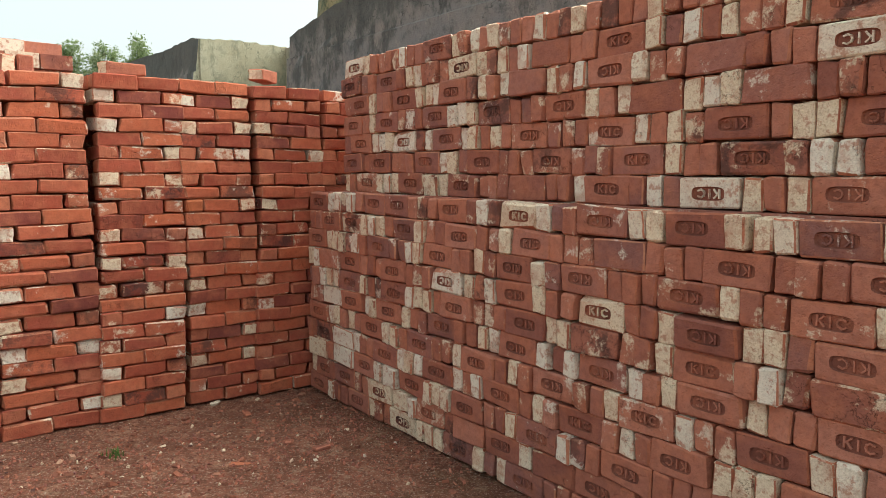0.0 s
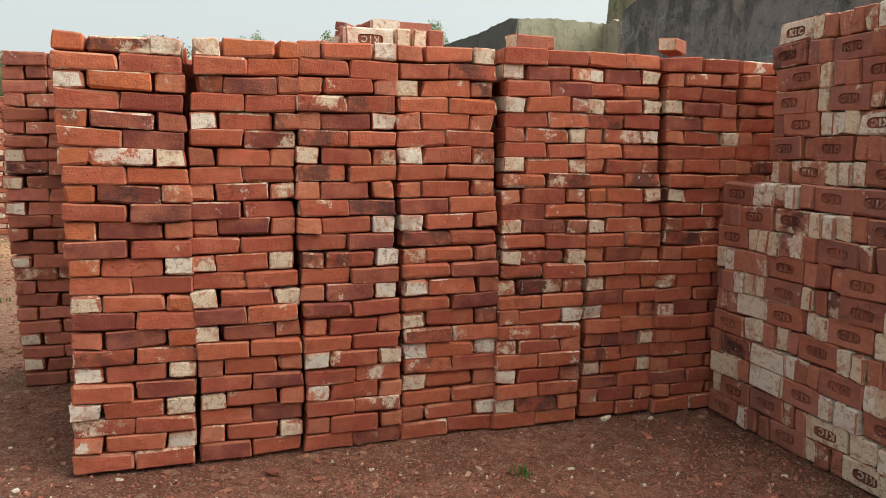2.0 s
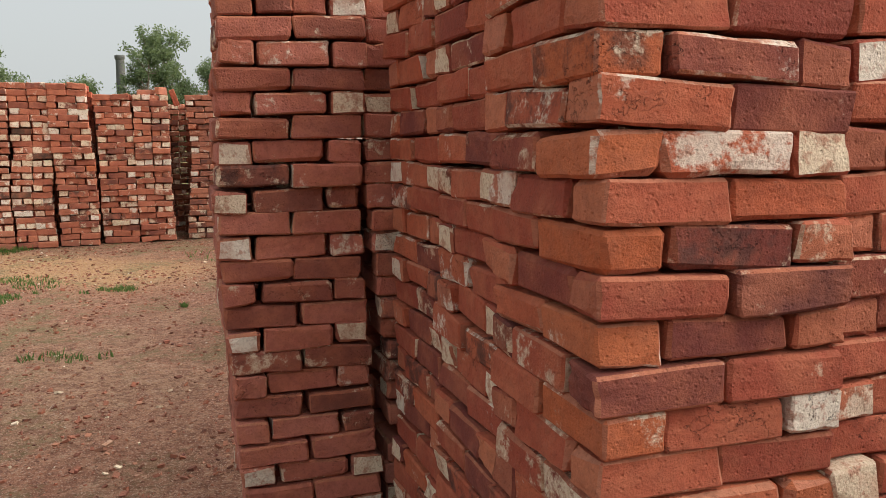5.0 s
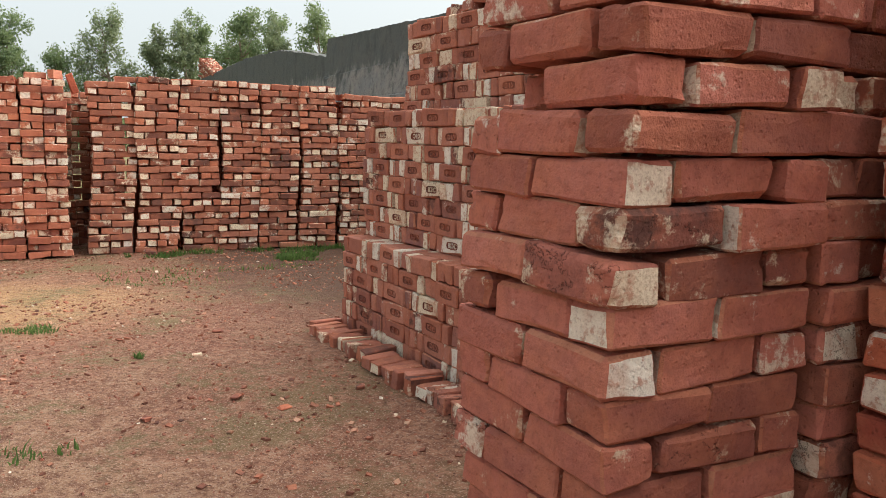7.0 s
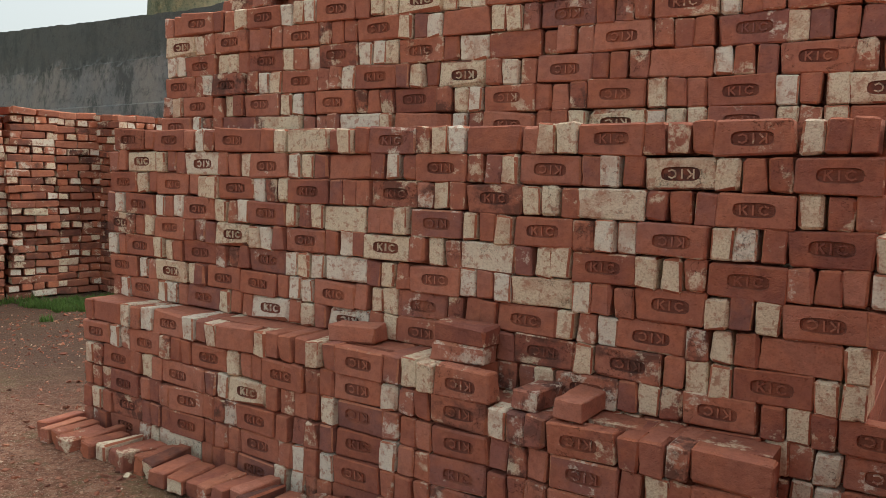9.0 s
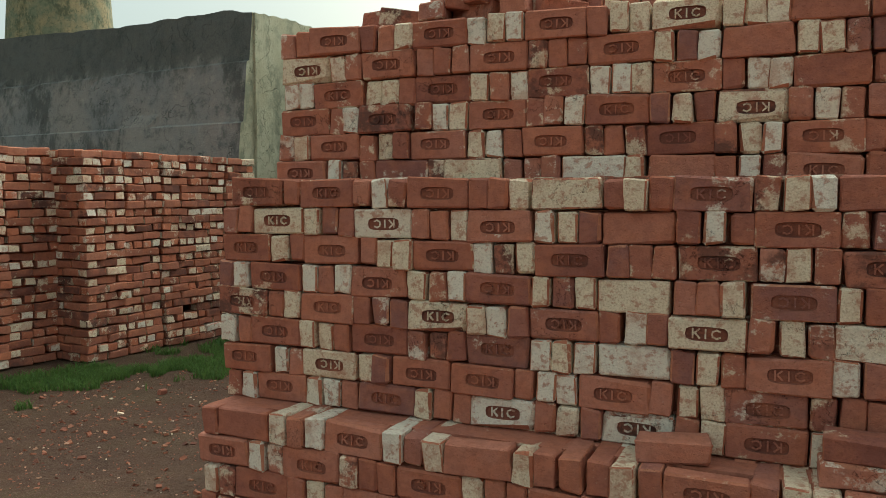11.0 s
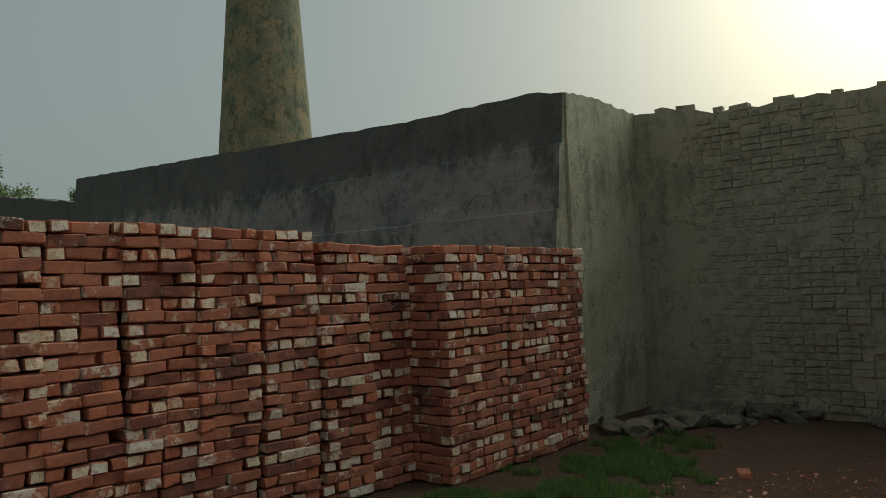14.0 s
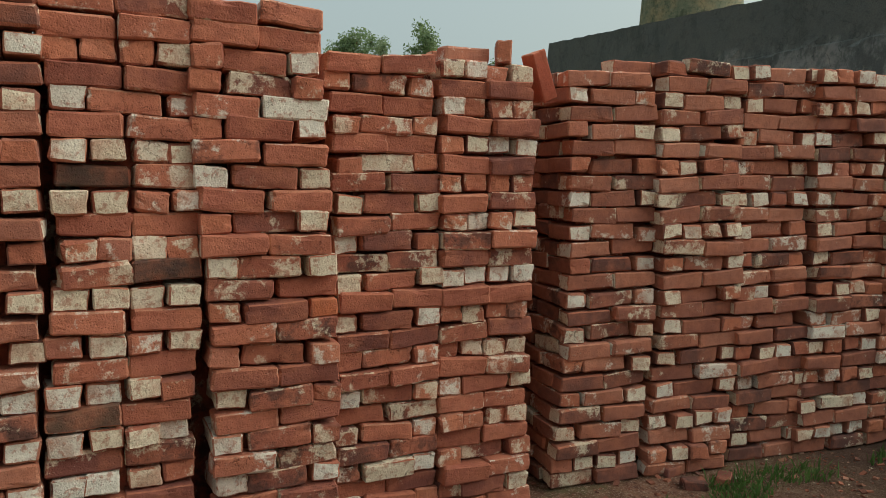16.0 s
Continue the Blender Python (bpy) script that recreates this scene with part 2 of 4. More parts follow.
def soil_material():
    m = Mat("red_sandy_soil", 0.96)
    vec = m.coord()
    sep = m.n.new("ShaderNodeSeparateXYZ")
    m.l.new(vec, sep.inputs[0])
    x, y = sep.outputs[0], sep.outputs[1]
    big, mid, fine, grit = m.noise(vec, 0.35, 5.0), m.noise(vec, 2.2, 8.0, 0.72), m.noise(vec, 24.0, 8.0, 0.8), m.noise(vec, 85.0, 3.0, 0.75)
    # brick dust lies thick in the yard between the stacks
    d1 = m.math("SQRT", m.math("ADD", m.math("POWER", m.math("ADD", x, 0.8), 2.0), m.math("POWER", m.math("SUBTRACT", y, 2.6), 2.0)))
    dust = m.math("MULTIPLY", m.span(m.math("ADD", d1, m.math("MULTIPLY", big, 3.0)), 3.4, 7.6, 1.0, 0.12), m.span(mid, 0.2, 0.6, 0.75, 1.0))
    tan = m.mix(m.span(mid, 0.35, 0.65), (0.48, 0.255, 0.160), (0.33, 0.145, 0.090))
    tan = m.mix(m.span(big, 0.48, 0.62, 0.0, 0.6), tan, (0.49, 0.33, 0.20))
    red = m.mix(m.span(mid, 0.35, 0.65), (0.43, 0.175, 0.108), (0.27, 0.098, 0.062))
    dust = m.math("MAXIMUM", dust, m.math("MULTIPLY", m.span(m.noise(vec, 0.75, 6.0, 0.7), 0.46, 0.6), 0.55))
    col = m.mix(dust, tan, red)
    # damp dark earth by the kiln
    d2 = m.math("SQRT", m.math("ADD", m.math("POWER", m.math("ADD", x, 4.6), 2.0), m.math("POWER", m.math("SUBTRACT", y, 12.8), 2.0)))
    damp = m.span(m.math("ADD", d2, m.math("MULTIPLY", mid, 2.4)), 4.7, 6.6, 0.95, 0.0)
    # sparse green beyond the yard
    far = m.math("SQRT", m.math("ADD", m.math("POWER", m.math("ADD", x, 6.0), 2.0), m.math("POWER", m.math("SUBTRACT", y, 5.0), 2.0)))
    green = m.math("MULTIPLY", m.span(far, 3.0, 11.0), m.span(m.math("ADD", mid, m.math("MULTIPLY", m.noise(vec, 0.9, 4.0), 0.6)), 0.72, 0.92))
    col = m.mix(m.math("MULTIPLY", green, 0.75), col, (0.125, 0.15, 0.05))
    col = m.mix(m.span(far, 40.0, 90.0), col, (0.13, 0.16, 0.06))
    stain = m.noise(vec, 10.0, 8.0, 0.8)
    col = m.mix(m.span(stain, 0.49, 0.57, 0.0, 0.6), col, (0.21, 0.088, 0.052))
    col = m.mix(m.span(stain, 0.40, 0.46, 0.55, 0.0), col, (0.56, 0.375, 0.25))
    col = m.mix(m.span(fine, 0.50, 0.55, 0.0, 0.65), col, (0.16, 0.066, 0.040))
    # a dry sandy track crosses the yard
    wobble = m.math("ADD", y, m.math("MULTIPLY", mid, 1.4))
    track = m.math("MULTIPLY", m.span(wobble, 7.9, 8.7), m.span(wobble, 9.5, 10.3, 1.0, 0.0))
    col = m.mix(m.math("MULTIPLY", m.math("MULTIPLY", track, m.span(x, -8.8, -7.4, 1.0, 0.0)), m.span(fine, 0.42, 0.6, 0.9, 0.45)), col, (0.60, 0.37, 0.175))
    # thin moss and sprouting weeds on the trodden earth
    moss_at = m.math("ADD", m.math("MULTIPLY", m.noise(vec, 1.1, 6.0, 0.7), 0.7), m.math("MULTIPLY", fine, 0.3))
    moss = m.math("MULTIPLY", m.span(moss_at, 0.50, 0.58), m.span(m.math("ADD", x, m.math("MULTIPLY", mid, 2.0)), -4.6, -3.2, 1.0, 0.0))
    col = m.mix(m.math("MULTIPLY", moss, m.span(x, -8.0, -5.0, 0.7, 0.45)), col, (0.215, 0.20, 0.088))
    meadow = m.math("MULTIPLY", m.span(m.math("ADD", x, m.math("MULTIPLY", mid, 3.0)), -13.5, -11.0, 1.0, 0.0), m.span(m.math("ADD", y, m.math("MULTIPLY", big, 3.0)), 10.4, 11.8))
    col = m.mix(m.math("MULTIPLY", meadow, m.span(fine, 0.4, 0.62, 0.95, 0.6)), col, (0.16, 0.185, 0.055))
    stone = m.voronoi(vec, 36.0)
    col = m.mix(m.math("MULTIPLY", m.span(stone, 0.20, 0.30, 1.0, 0.0), m.span(m.noise(vec, 17.0, 3.0), 0.46, 0.54, 0.0, 0.9)), col, m.mix(m.span(grit, 0.4, 0.6), (0.10, 0.04, 0.028), (0.42, 0.20, 0.13)))
    col = m.mix(m.span(grit, 0.57, 0.61, 0.0, 0.85), col, (0.62, 0.42, 0.31))
    col = m.mix(0.22, col, (0.05, 0.022, 0.014))
    col = m.mix(m.math("MULTIPLY", damp, 0.85), col, m.mix(m.span(m.math("ADD", m.math("MULTIPLY", mid, 0.5), m.math("MULTIPLY", fine, 0.5)), 0.42, 0.58), (0.034, 0.021, 0.014), (0.085, 0.047, 0.030)))
    m.bump(m.math("ADD", m.math("MULTIPLY", m.math("ADD", fine, m.math("MULTIPLY", m.span(stone, 0.0, 0.3, 1.0, 0.0), 0.45)), 1.0), m.math("ADD", m.math("MULTIPLY", grit, 0.3), m.math("MULTIPLY", mid, 1.2))), 1.0, 0.035)
    return m.done(col)


def plaster_material(name, base, dark, warm, crown=None):
    """Weathered cement plaster with algae, blotches and bare patches; crown: the height above which algae has taken hold."""
    m = Mat(name, 0.95)
    vec = m.coord()
    sep = m.n.new("ShaderNodeSeparateXYZ")
    m.l.new(vec, sep.inputs[0])
    st = m.n.new("ShaderNodeMapping")
    st.inputs["Scale"].default_value = (1.0, 1.0, 0.55)
    m.l.new(vec, st.inputs["Vector"])
    runs = m.noise(st.outputs[0], 1.7, 8.0, 0.72)
    big, mid, fine = m.noise(vec, 0.8, 5.0, 0.6), m.noise(vec, 6.0, 7.0, 0.74), m.noise(vec, 55.0, 4.0, 0.7)
    col = m.mix(m.span(big, 0.4, 0.62), base, warm)
    col = m.mix(m.span(runs, 0.5, 0.62, 0.0, 0.75), col, dark)
    col = m.mix(m.span(mid, 0.50, 0.64, 0.0, 0.75), col, m.mix(0.35, dark, base))
    col = m.mix(m.span(mid, 0.33, 0.44, 0.5, 0.0), col, m.mix(0.5, warm, (0.45, 0.42, 0.34)))
    if crown is not None:
        edge = m.math("ADD", sep.outputs[2], m.math("MULTIPLY", m.math("SUBTRACT", runs, 0.5), 1.6))
        col = m.mix(m.span(edge, crown - 0.12, crown + 0.2, 0.0, 0.8), col, m.mix(m.span(fine, 0.4, 0.6), dark, (0.10, 0.108, 0.098)))
    col = m.mix(m.span(fine, 0.5, 0.75, 0.0, 0.45), col, dark)
    crack_at = m.math("ABSOLUTE", m.math("SUBTRACT", m.noise(vec, 1.3, 4.0, 0.6), 0.5))
    crack = m.span(crack_at, 0.0, 0.005, 1.0, 0.0)
    col = m.mix(m.math("MULTIPLY", crack, 0.7), col, dark)
    h = m.math("ADD", m.math("MULTIPLY", fine, 0.4), m.math("SUBTRACT", mid, m.math("MULTIPLY", crack, 0.5)))
    m.bump(h, 0.9, 0.03)
    return m.done(col)


SOIL = soil_material()
PLASTER = plaster_material("grey_cement_plaster", (0.22, 0.22, 0.215), (0.062, 0.068, 0.064), (0.27, 0.25, 0.225), 3.08)
LIME = plaster_material("yellowed_lime_plaster", (0.50, 0.485, 0.35), (0.19, 0.205, 0.145), (0.42, 0.39, 0.265))
MORTAR = plaster_material("mud_mortar", (0.37, 0.35, 0.26), (0.19, 0.19, 0.14), (0.41, 0.37, 0.26))
RUBBLE = plaster_material("broken_plaster", (0.14, 0.125, 0.095), (0.06, 0.055, 0.042), (0.19, 0.15, 0.11))
STACK = plaster_material("chimney_render", (0.17, 0.185, 0.125), (0.05, 0.07, 0.045), (0.29, 0.24, 0.14))


def leaf_material(name, a, b):
    m = Mat(name, 0.6)
    rnd = m.n.new("ShaderNodeNewGeometry").outputs["Random Per Island"]
    col = m.ramp(rnd, [(0.0, a), (1.0, b)])
    thin, both = m.n.new("ShaderNodeBsdfTranslucent"), m.n.new("ShaderNodeMixShader")
    m.l.new(m.mix(0.5, col, (0.28, 0.34, 0.13)), thin.inputs["Color"])
    both.inputs[0].default_value = 0.45
    m.l.new(m.bsdf.outputs[0], both.inputs[1])
    m.l.new(thin.outputs[0], both.inputs[2])
    m.l.new(both.outputs[0], m.n["Material Output"].inputs["Surface"])
    return m.done(col)


LEAF = leaf_material("tree_leaves", (0.065, 0.11, 0.055), (0.15, 0.205, 0.105))
LEAF_PALE = leaf_material("pale_tree_leaves", (0.11, 0.15, 0.09), (0.22, 0.26, 0.165))
GRASS = leaf_material("grass_blades", (0.022, 0.066, 0.011), (0.085, 0.185, 0.032))
BARK_M = Mat("tree_bark", 0.95)
BARK = BARK_M.done(BARK_M.ramp(BARK_M.noise(BARK_M.coord(), 6.0), [(0.3, (0.10, 0.075, 0.05)), (0.7, (0.25, 0.21, 0.16))]))


# ---- builders ----
def mesh_of(name, verts, faces, mats, index=None):
    me = bpy.data.meshes.new(name)
    me.from_pydata(verts, [], faces)
    for mt in mats:
        me.materials.append(mt)
    if index is not None:
        me.polygons.foreach_set("material_index", index)
    me.update()
    return me


def part(name, bm, material, parent, label=""):
    bmesh.ops.recalc_face_normals(bm, faces=bm.faces)
    me = bpy.data.meshes.new(name)
    bm.to_mesh(me)
    bm.free()
    me.materials.append(material)
    ob = new(name, me)
    ob.parent = parent
    if label:
        ob["label"] = label
    return ob


CORNERS = [(sx, sy, sz) for sx in (-1, 1) for sy in (-1, 1) for sz in (-1, 1)]


def brick_mesh(name, size, seed, mats, stamp=False, wear=0.0):
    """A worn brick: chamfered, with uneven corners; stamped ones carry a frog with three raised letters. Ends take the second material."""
    r = random.Random(seed)
    half = [s / 2 for s in size]
    bm = bmesh.new()
    v = {}
    for c in CORNERS:
        j = [r.gauss(0, 0.0028) for _ in range(3)]
        ch = r.uniform(0.0035, 0.0075) if r.random() > 0.14 else r.uniform(0.008, 0.014 if wear else 0.024)
        for ax in range(3):
            p = [c[k] * (half[k] - (0 if k == ax else ch)) + j[k] for k in range(3)]
            v[c, ax] = bm.verts.new(p)
    end_faces = []
    for ax in range(3):
        a, b = [k for k in range(3) if k != ax]
        for s in (-1, 1):
            ring = []
            for sa, sb in ((-1, -1), (1, -1), (1, 1), (-1, 1)):
                c = [0, 0, 0]
                c[ax], c[a], c[b] = s, sa, sb
                ring.append(v[tuple(c), ax])
            if stamp and ax == 2 and s == 1:
                top = ring
                continue
            f = bm.faces.new(ring)
            if ax == 0:
                end_faces.append(f)
        for sa in (-1, 1):
            for sb in (-1, 1):
                c0, c1 = [0, 0, 0], [0, 0, 0]
                c0[ax], c1[ax] = -1, 1
                c0[a] = c1[a] = sa
                c0[b] = c1[b] = sb
                c0, c1 = tuple(c0), tuple(c1)
                f = bm.faces.new((v[c0, a], v[c1, a], v[c1, b], v[c0, b]))
                f.material_index = 2 if r.random() < 0.45 else 0
    for c in CORNERS:
        bm.faces.new([v[c, ax] for ax in range(3)])
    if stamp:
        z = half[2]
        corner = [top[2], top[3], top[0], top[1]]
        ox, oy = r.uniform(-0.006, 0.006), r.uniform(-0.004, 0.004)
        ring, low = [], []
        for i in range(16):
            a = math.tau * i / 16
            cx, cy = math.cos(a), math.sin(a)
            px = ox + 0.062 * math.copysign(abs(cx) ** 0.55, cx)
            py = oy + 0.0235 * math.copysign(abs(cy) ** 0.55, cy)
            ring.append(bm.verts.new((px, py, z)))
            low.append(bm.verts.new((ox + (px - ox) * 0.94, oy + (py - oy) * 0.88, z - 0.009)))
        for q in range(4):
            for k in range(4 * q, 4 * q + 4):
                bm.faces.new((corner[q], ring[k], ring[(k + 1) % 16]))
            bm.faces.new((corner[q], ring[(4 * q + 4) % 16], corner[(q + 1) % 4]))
        # frog walls and floor take the clay darkened as shade
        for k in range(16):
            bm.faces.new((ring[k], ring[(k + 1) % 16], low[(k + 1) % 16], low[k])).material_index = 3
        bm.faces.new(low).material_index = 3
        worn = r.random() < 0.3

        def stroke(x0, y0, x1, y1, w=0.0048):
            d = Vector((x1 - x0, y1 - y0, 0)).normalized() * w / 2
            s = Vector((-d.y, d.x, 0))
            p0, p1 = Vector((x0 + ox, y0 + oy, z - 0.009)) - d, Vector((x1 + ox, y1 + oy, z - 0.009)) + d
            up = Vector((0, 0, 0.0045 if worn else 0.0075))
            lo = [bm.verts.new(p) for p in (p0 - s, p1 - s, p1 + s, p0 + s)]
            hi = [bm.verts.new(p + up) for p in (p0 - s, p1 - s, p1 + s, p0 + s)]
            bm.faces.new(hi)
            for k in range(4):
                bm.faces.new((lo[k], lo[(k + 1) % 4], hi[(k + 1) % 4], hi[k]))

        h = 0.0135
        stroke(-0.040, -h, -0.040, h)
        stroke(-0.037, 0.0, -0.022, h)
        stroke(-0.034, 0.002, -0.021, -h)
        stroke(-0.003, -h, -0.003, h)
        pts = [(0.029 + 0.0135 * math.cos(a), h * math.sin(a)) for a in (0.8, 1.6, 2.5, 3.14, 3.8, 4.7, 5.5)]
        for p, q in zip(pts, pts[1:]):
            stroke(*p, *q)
    for f in end_faces:
        f.material_index = 1
    if wear:
        # knocked and sagging edges, dented faces
        bmesh.ops.subdivide_edges(bm, edges=[e for e in bm.edges if e.calc_length() > 0.035], cuts=3, use_grid_fill=True)
        at = Vector((seed * 1.7, seed * 0.9, 0))
        for p in bm.verts:
            near = sorted(half[k] - abs(p.co[k]) for k in range(3))
            chip = max(0.0, noise.noise(p.co * 32 + at) - 0.12) * (0.013 if near[1] < 0.012 else 0.002)
            p.co += wear * (0.0026 * noise.noise_vector(p.co * 9 + at) + 0.0022 * noise.noise_vector(p.co * 30 + at)) - p.co.normalized() * chip * wear
    bmesh.ops.recalc_face_normals(bm, faces=bm.faces)
    me = bpy.data.meshes.new(name)
    bm.to_mesh(me)
    bm.free()
    for mt in mats:
        me.materials.append(mt)
    return me


BL, BW, BT = 0.221, 0.1045, 0.0712
PLAIN = [brick_mesh("brick", (BL, BW, BT), 100 + i, (SIDE, END, RIM), wear=1.0) for i in range(14)]
ROSY_BRICKS = [brick_mesh("brick", (BL, BW, BT), 700 + i, (ROSY_SIDE, ROSY_END, RIM), wear=1.1) for i in range(12)]
WEATHERED = [brick_mesh("brick", (BL - 0.004, BW - 0.003, BT - 0.003), 500 + i, (WEATHERED_SIDE, WEATHERED_END, RIM), wear=1.0) for i in range(12)]
EL, EW, ET = 0.2265, 0.107, 0.0712
FLAT = {code: [brick_mesh("brick", (BL, BW, BT), 1000 + 20 * n + i, (*pair, RIM), wear=0.9) for i in range(12 if code == "." else 6)] for n, (code, pair) in enumerate(FIRED.items())}
FLAT_AGED = {code: [brick_mesh("brick", (BL, BW, BT), 1400 + 20 * n + i, (*pair, RIM), wear=1.25) for i in range(10 if code == "." else 5)] for n, (code, pair) in enumerate(AGED.items())}
EDGE = [brick_mesh("brick", (EL, EW, ET), 200 + i, (*PRESSED_RED, RIM), wear=0.7) for i in range(10)]
EDGE_PALE = [brick_mesh("brick", (EL, EW, ET), 240 + i, (*PRESSED_PALE, RIM), wear=0.8) for i in range(10)]
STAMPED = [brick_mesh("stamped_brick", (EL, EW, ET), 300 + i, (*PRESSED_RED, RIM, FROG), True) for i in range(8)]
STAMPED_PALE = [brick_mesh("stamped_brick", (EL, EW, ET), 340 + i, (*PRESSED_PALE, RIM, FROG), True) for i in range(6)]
ON_EDGE = Matrix(((1, 0, 0, 0), (0, 0, -1, 0), (0, 1, 0, 0), (0, 0, 0, 1)))
END_ON = Matrix(((0, 0, 1, 0), (1, 0, 0, 0), (0, 1, 0, 0), (0, 0, 0, 1)))
HALF_TURN = Matrix.Rotation(math.pi, 4, "Z")
QUARTER = Matrix.Rotation(math.pi / 2, 4, "Z")


def lay(mesh, parent, m, name="brick"):
    ob = new(name, mesh)
    ob.parent = parent
    ob.matrix_basis = m
    return ob


def shake(r, far, turn):
    return pose(r.gauss(0, far * 0.5), r.gauss(0, far), r.gauss(0, far * 0.25), r.gauss(0, turn), r.gauss(0, turn * 0.7), r.gauss(0, turn))


def boxes(name, items, mats, parent, label="", kind="stuff"):
    """Many boxes (matrix, size) joined into one mesh, each an island of its own."""
    verts, faces = [], []
    for m, s in items:
        k = len(verts)
        verts += [m @ Vector((c[0] * s[0] / 2, c[1] * s[1] / 2, c[2] * s[2] / 2)) for c in CORNERS]
        faces += [[k + i for i in f] for f in ((0, 1, 3, 2), (4, 6, 7, 5), (0, 4, 5, 1), (2, 3, 7, 6), (0, 2, 6, 4), (1, 5, 7, 3))]
    ob = new(name, mesh_of(name, verts, faces, mats))
    ob.parent = parent
    return tagged(ob, label, kind=kind)


def frame_at(x, y, angle, z=0.0):
    """Stands at a wall's left foot: x along the wall, y into it, z up."""
    return pose(x, y, z, 0, 0, angle)


def pillar(base, width, courses, pitch, seed, depth=0.452, lean=(0, 0), heads=0.12, sides="f", sway=0.018, label="", group="", turn=1.0, back=0.0, kinds=PLAIN, plan=None, fired_kinds=FLAT):
    """One free-standing pile of flat bricks, course over course with the bond turned each time. sides: f front, l left end, r right end, b back show. plan: the front bricks' firing, course by course from the top."""
    r = random.Random(seed)
    top = tagged(new("brick_pile"), label, "brick pile", group)
    top.empty_display_size = 0.1
    top.matrix_world = base @ pose(0, 0, 0, 0, 0, r.gauss(0, 0.8))
    sx, sy = width / 0.452, depth / 0.452
    squat = Matrix.Diagonal((sx, sy, pitch / 0.0752, 1))
    base_y = r.gauss(0, 0.016)
    ph, fq = r.uniform(0, 6), r.uniform(1.5, 3.2)
    slant = r.gauss(0, 0.5)
    inner = []
    for c in range(courses):
        h = c / courses
        off = Matrix.Translation((lean[0] * h + sway * math.sin(ph + fq * 2.2 * h) + r.gauss(0, 0.004), base_y + lean[1] * h + sway * 0.7 * math.sin(ph * 2 + fq * 3 * h) + r.gauss(0, 0.003), pitch * (c + 0.5)))
        tilt = pose(width / 2, 0, 0, 0, slant * min(1, 3 * h) + r.gauss(0, 0.4 * turn), 0) @ pose(-width / 2, 0, 0)
        wanted = len(plan[courses - 1 - c]) if plan and courses - 1 - c < len(plan) else 0
        kind = {2: "along", 3: "across", 4: "heads"}[wanted] if wanted else "heads" if c % 2 and not plan and r.random() < heads else ("across" if c % 2 else "along")
        row = []
        if kind == "along":
            for k in (0, 1):
                row.append(((0.1125 + 0.227 * k, BW / 2), 0, "f" + "lr"[k]))
                row.append(((0.1125 + 0.227 * k, 0.452 - BW / 2), 0, "b" + "lr"[k]))
            for k in range(4):
                row.append(((0.0565 + 0.113 * k, 0.226), 1, "l" if k == 0 else "r" if k == 3 else ""))
        elif kind == "across":
            for k in (0, 1):
                row.append(((BW / 2, 0.1125 + 0.227 * k), 1, "l" + "fb"[k]))
                row.append(((0.452 - BW / 2, 0.1125 + 0.227 * k), 1, "r" + "fb"[k]))
            for k in range(4):
                row.append(((0.226, 0.0565 + 0.113 * k), 0, "f" if k == 0 else "b" if k == 3 else ""))
        else:
            for k in range(4):
                row.append(((0.0565 + 0.113 * k, 0.1125), 1, "f" + ("l" if k == 0 else "r" if k == 3 else "")))
                row.append(((0.0565 + 0.113 * k, 0.3395), 1, "b" + ("l" if k == 0 else "r" if k == 3 else "")))
        codes = list(plan[courses - 1 - c]) if plan and courses - 1 - c < len(plan) else None
        front = sorted((x, k) for k, ((x, y), q, shows) in enumerate(row) if "f" in shows)
        fired = {k: code for (x, k), code in zip(front, codes)} if codes and len(codes) == len(front) else {}
        for k, ((x, y), q, shows) in enumerate(row):
            m = off @ tilt @ Matrix.Translation((x * sx, y * sy, 0)) @ shake(r, 0.0048 * turn, turn * 0.95) @ squat @ (QUARTER if q else Matrix())
            if r.random() < 0.5:
                m = m @ HALF_TURN
            if any(s in sides for s in shows):
                if not plan and r.random() < 0.003 and c < courses - 1:
                    continue
                if fired.get(k, "") in ("p", "h", "o") and len(front) == 3:
                    m = m @ Matrix.Translation((0.0, r.uniform(-0.004, 0.004), 0.0))
                lay(r.choice(fired_kinds[fired[k]]) if k in fired else r.choice(kinds), top, m)
            elif c == courses - 1:
                inner.append((m, (BL, BW, BT)))
    inner.append((Matrix.Translation((width / 2 + lean[0] * 0.4, depth / 2 + lean[1] * 0.4, pitch * (courses - 1) / 2)), (width - 0.215, depth - 0.215, pitch * (courses - 1) - 0.01)))
    if back:
        inner.append((Matrix.Translation((width / 2, depth + back / 2, pitch * (courses - 2) / 2)), (width + 0.015, back, pitch * (courses - 2))))
        for k in range(int(back / 0.115)):
            for j in (0, 1):
                inner.append((Matrix.Translation((width * (0.25 + 0.5 * j), depth + 0.06 + 0.115 * k, pitch * (courses - 1.5))) @ shake(r, 0.006, 1.5), (BL, BW, BT)))
    boxes("inner_bricks", inner, (FILL,), top)
    return top


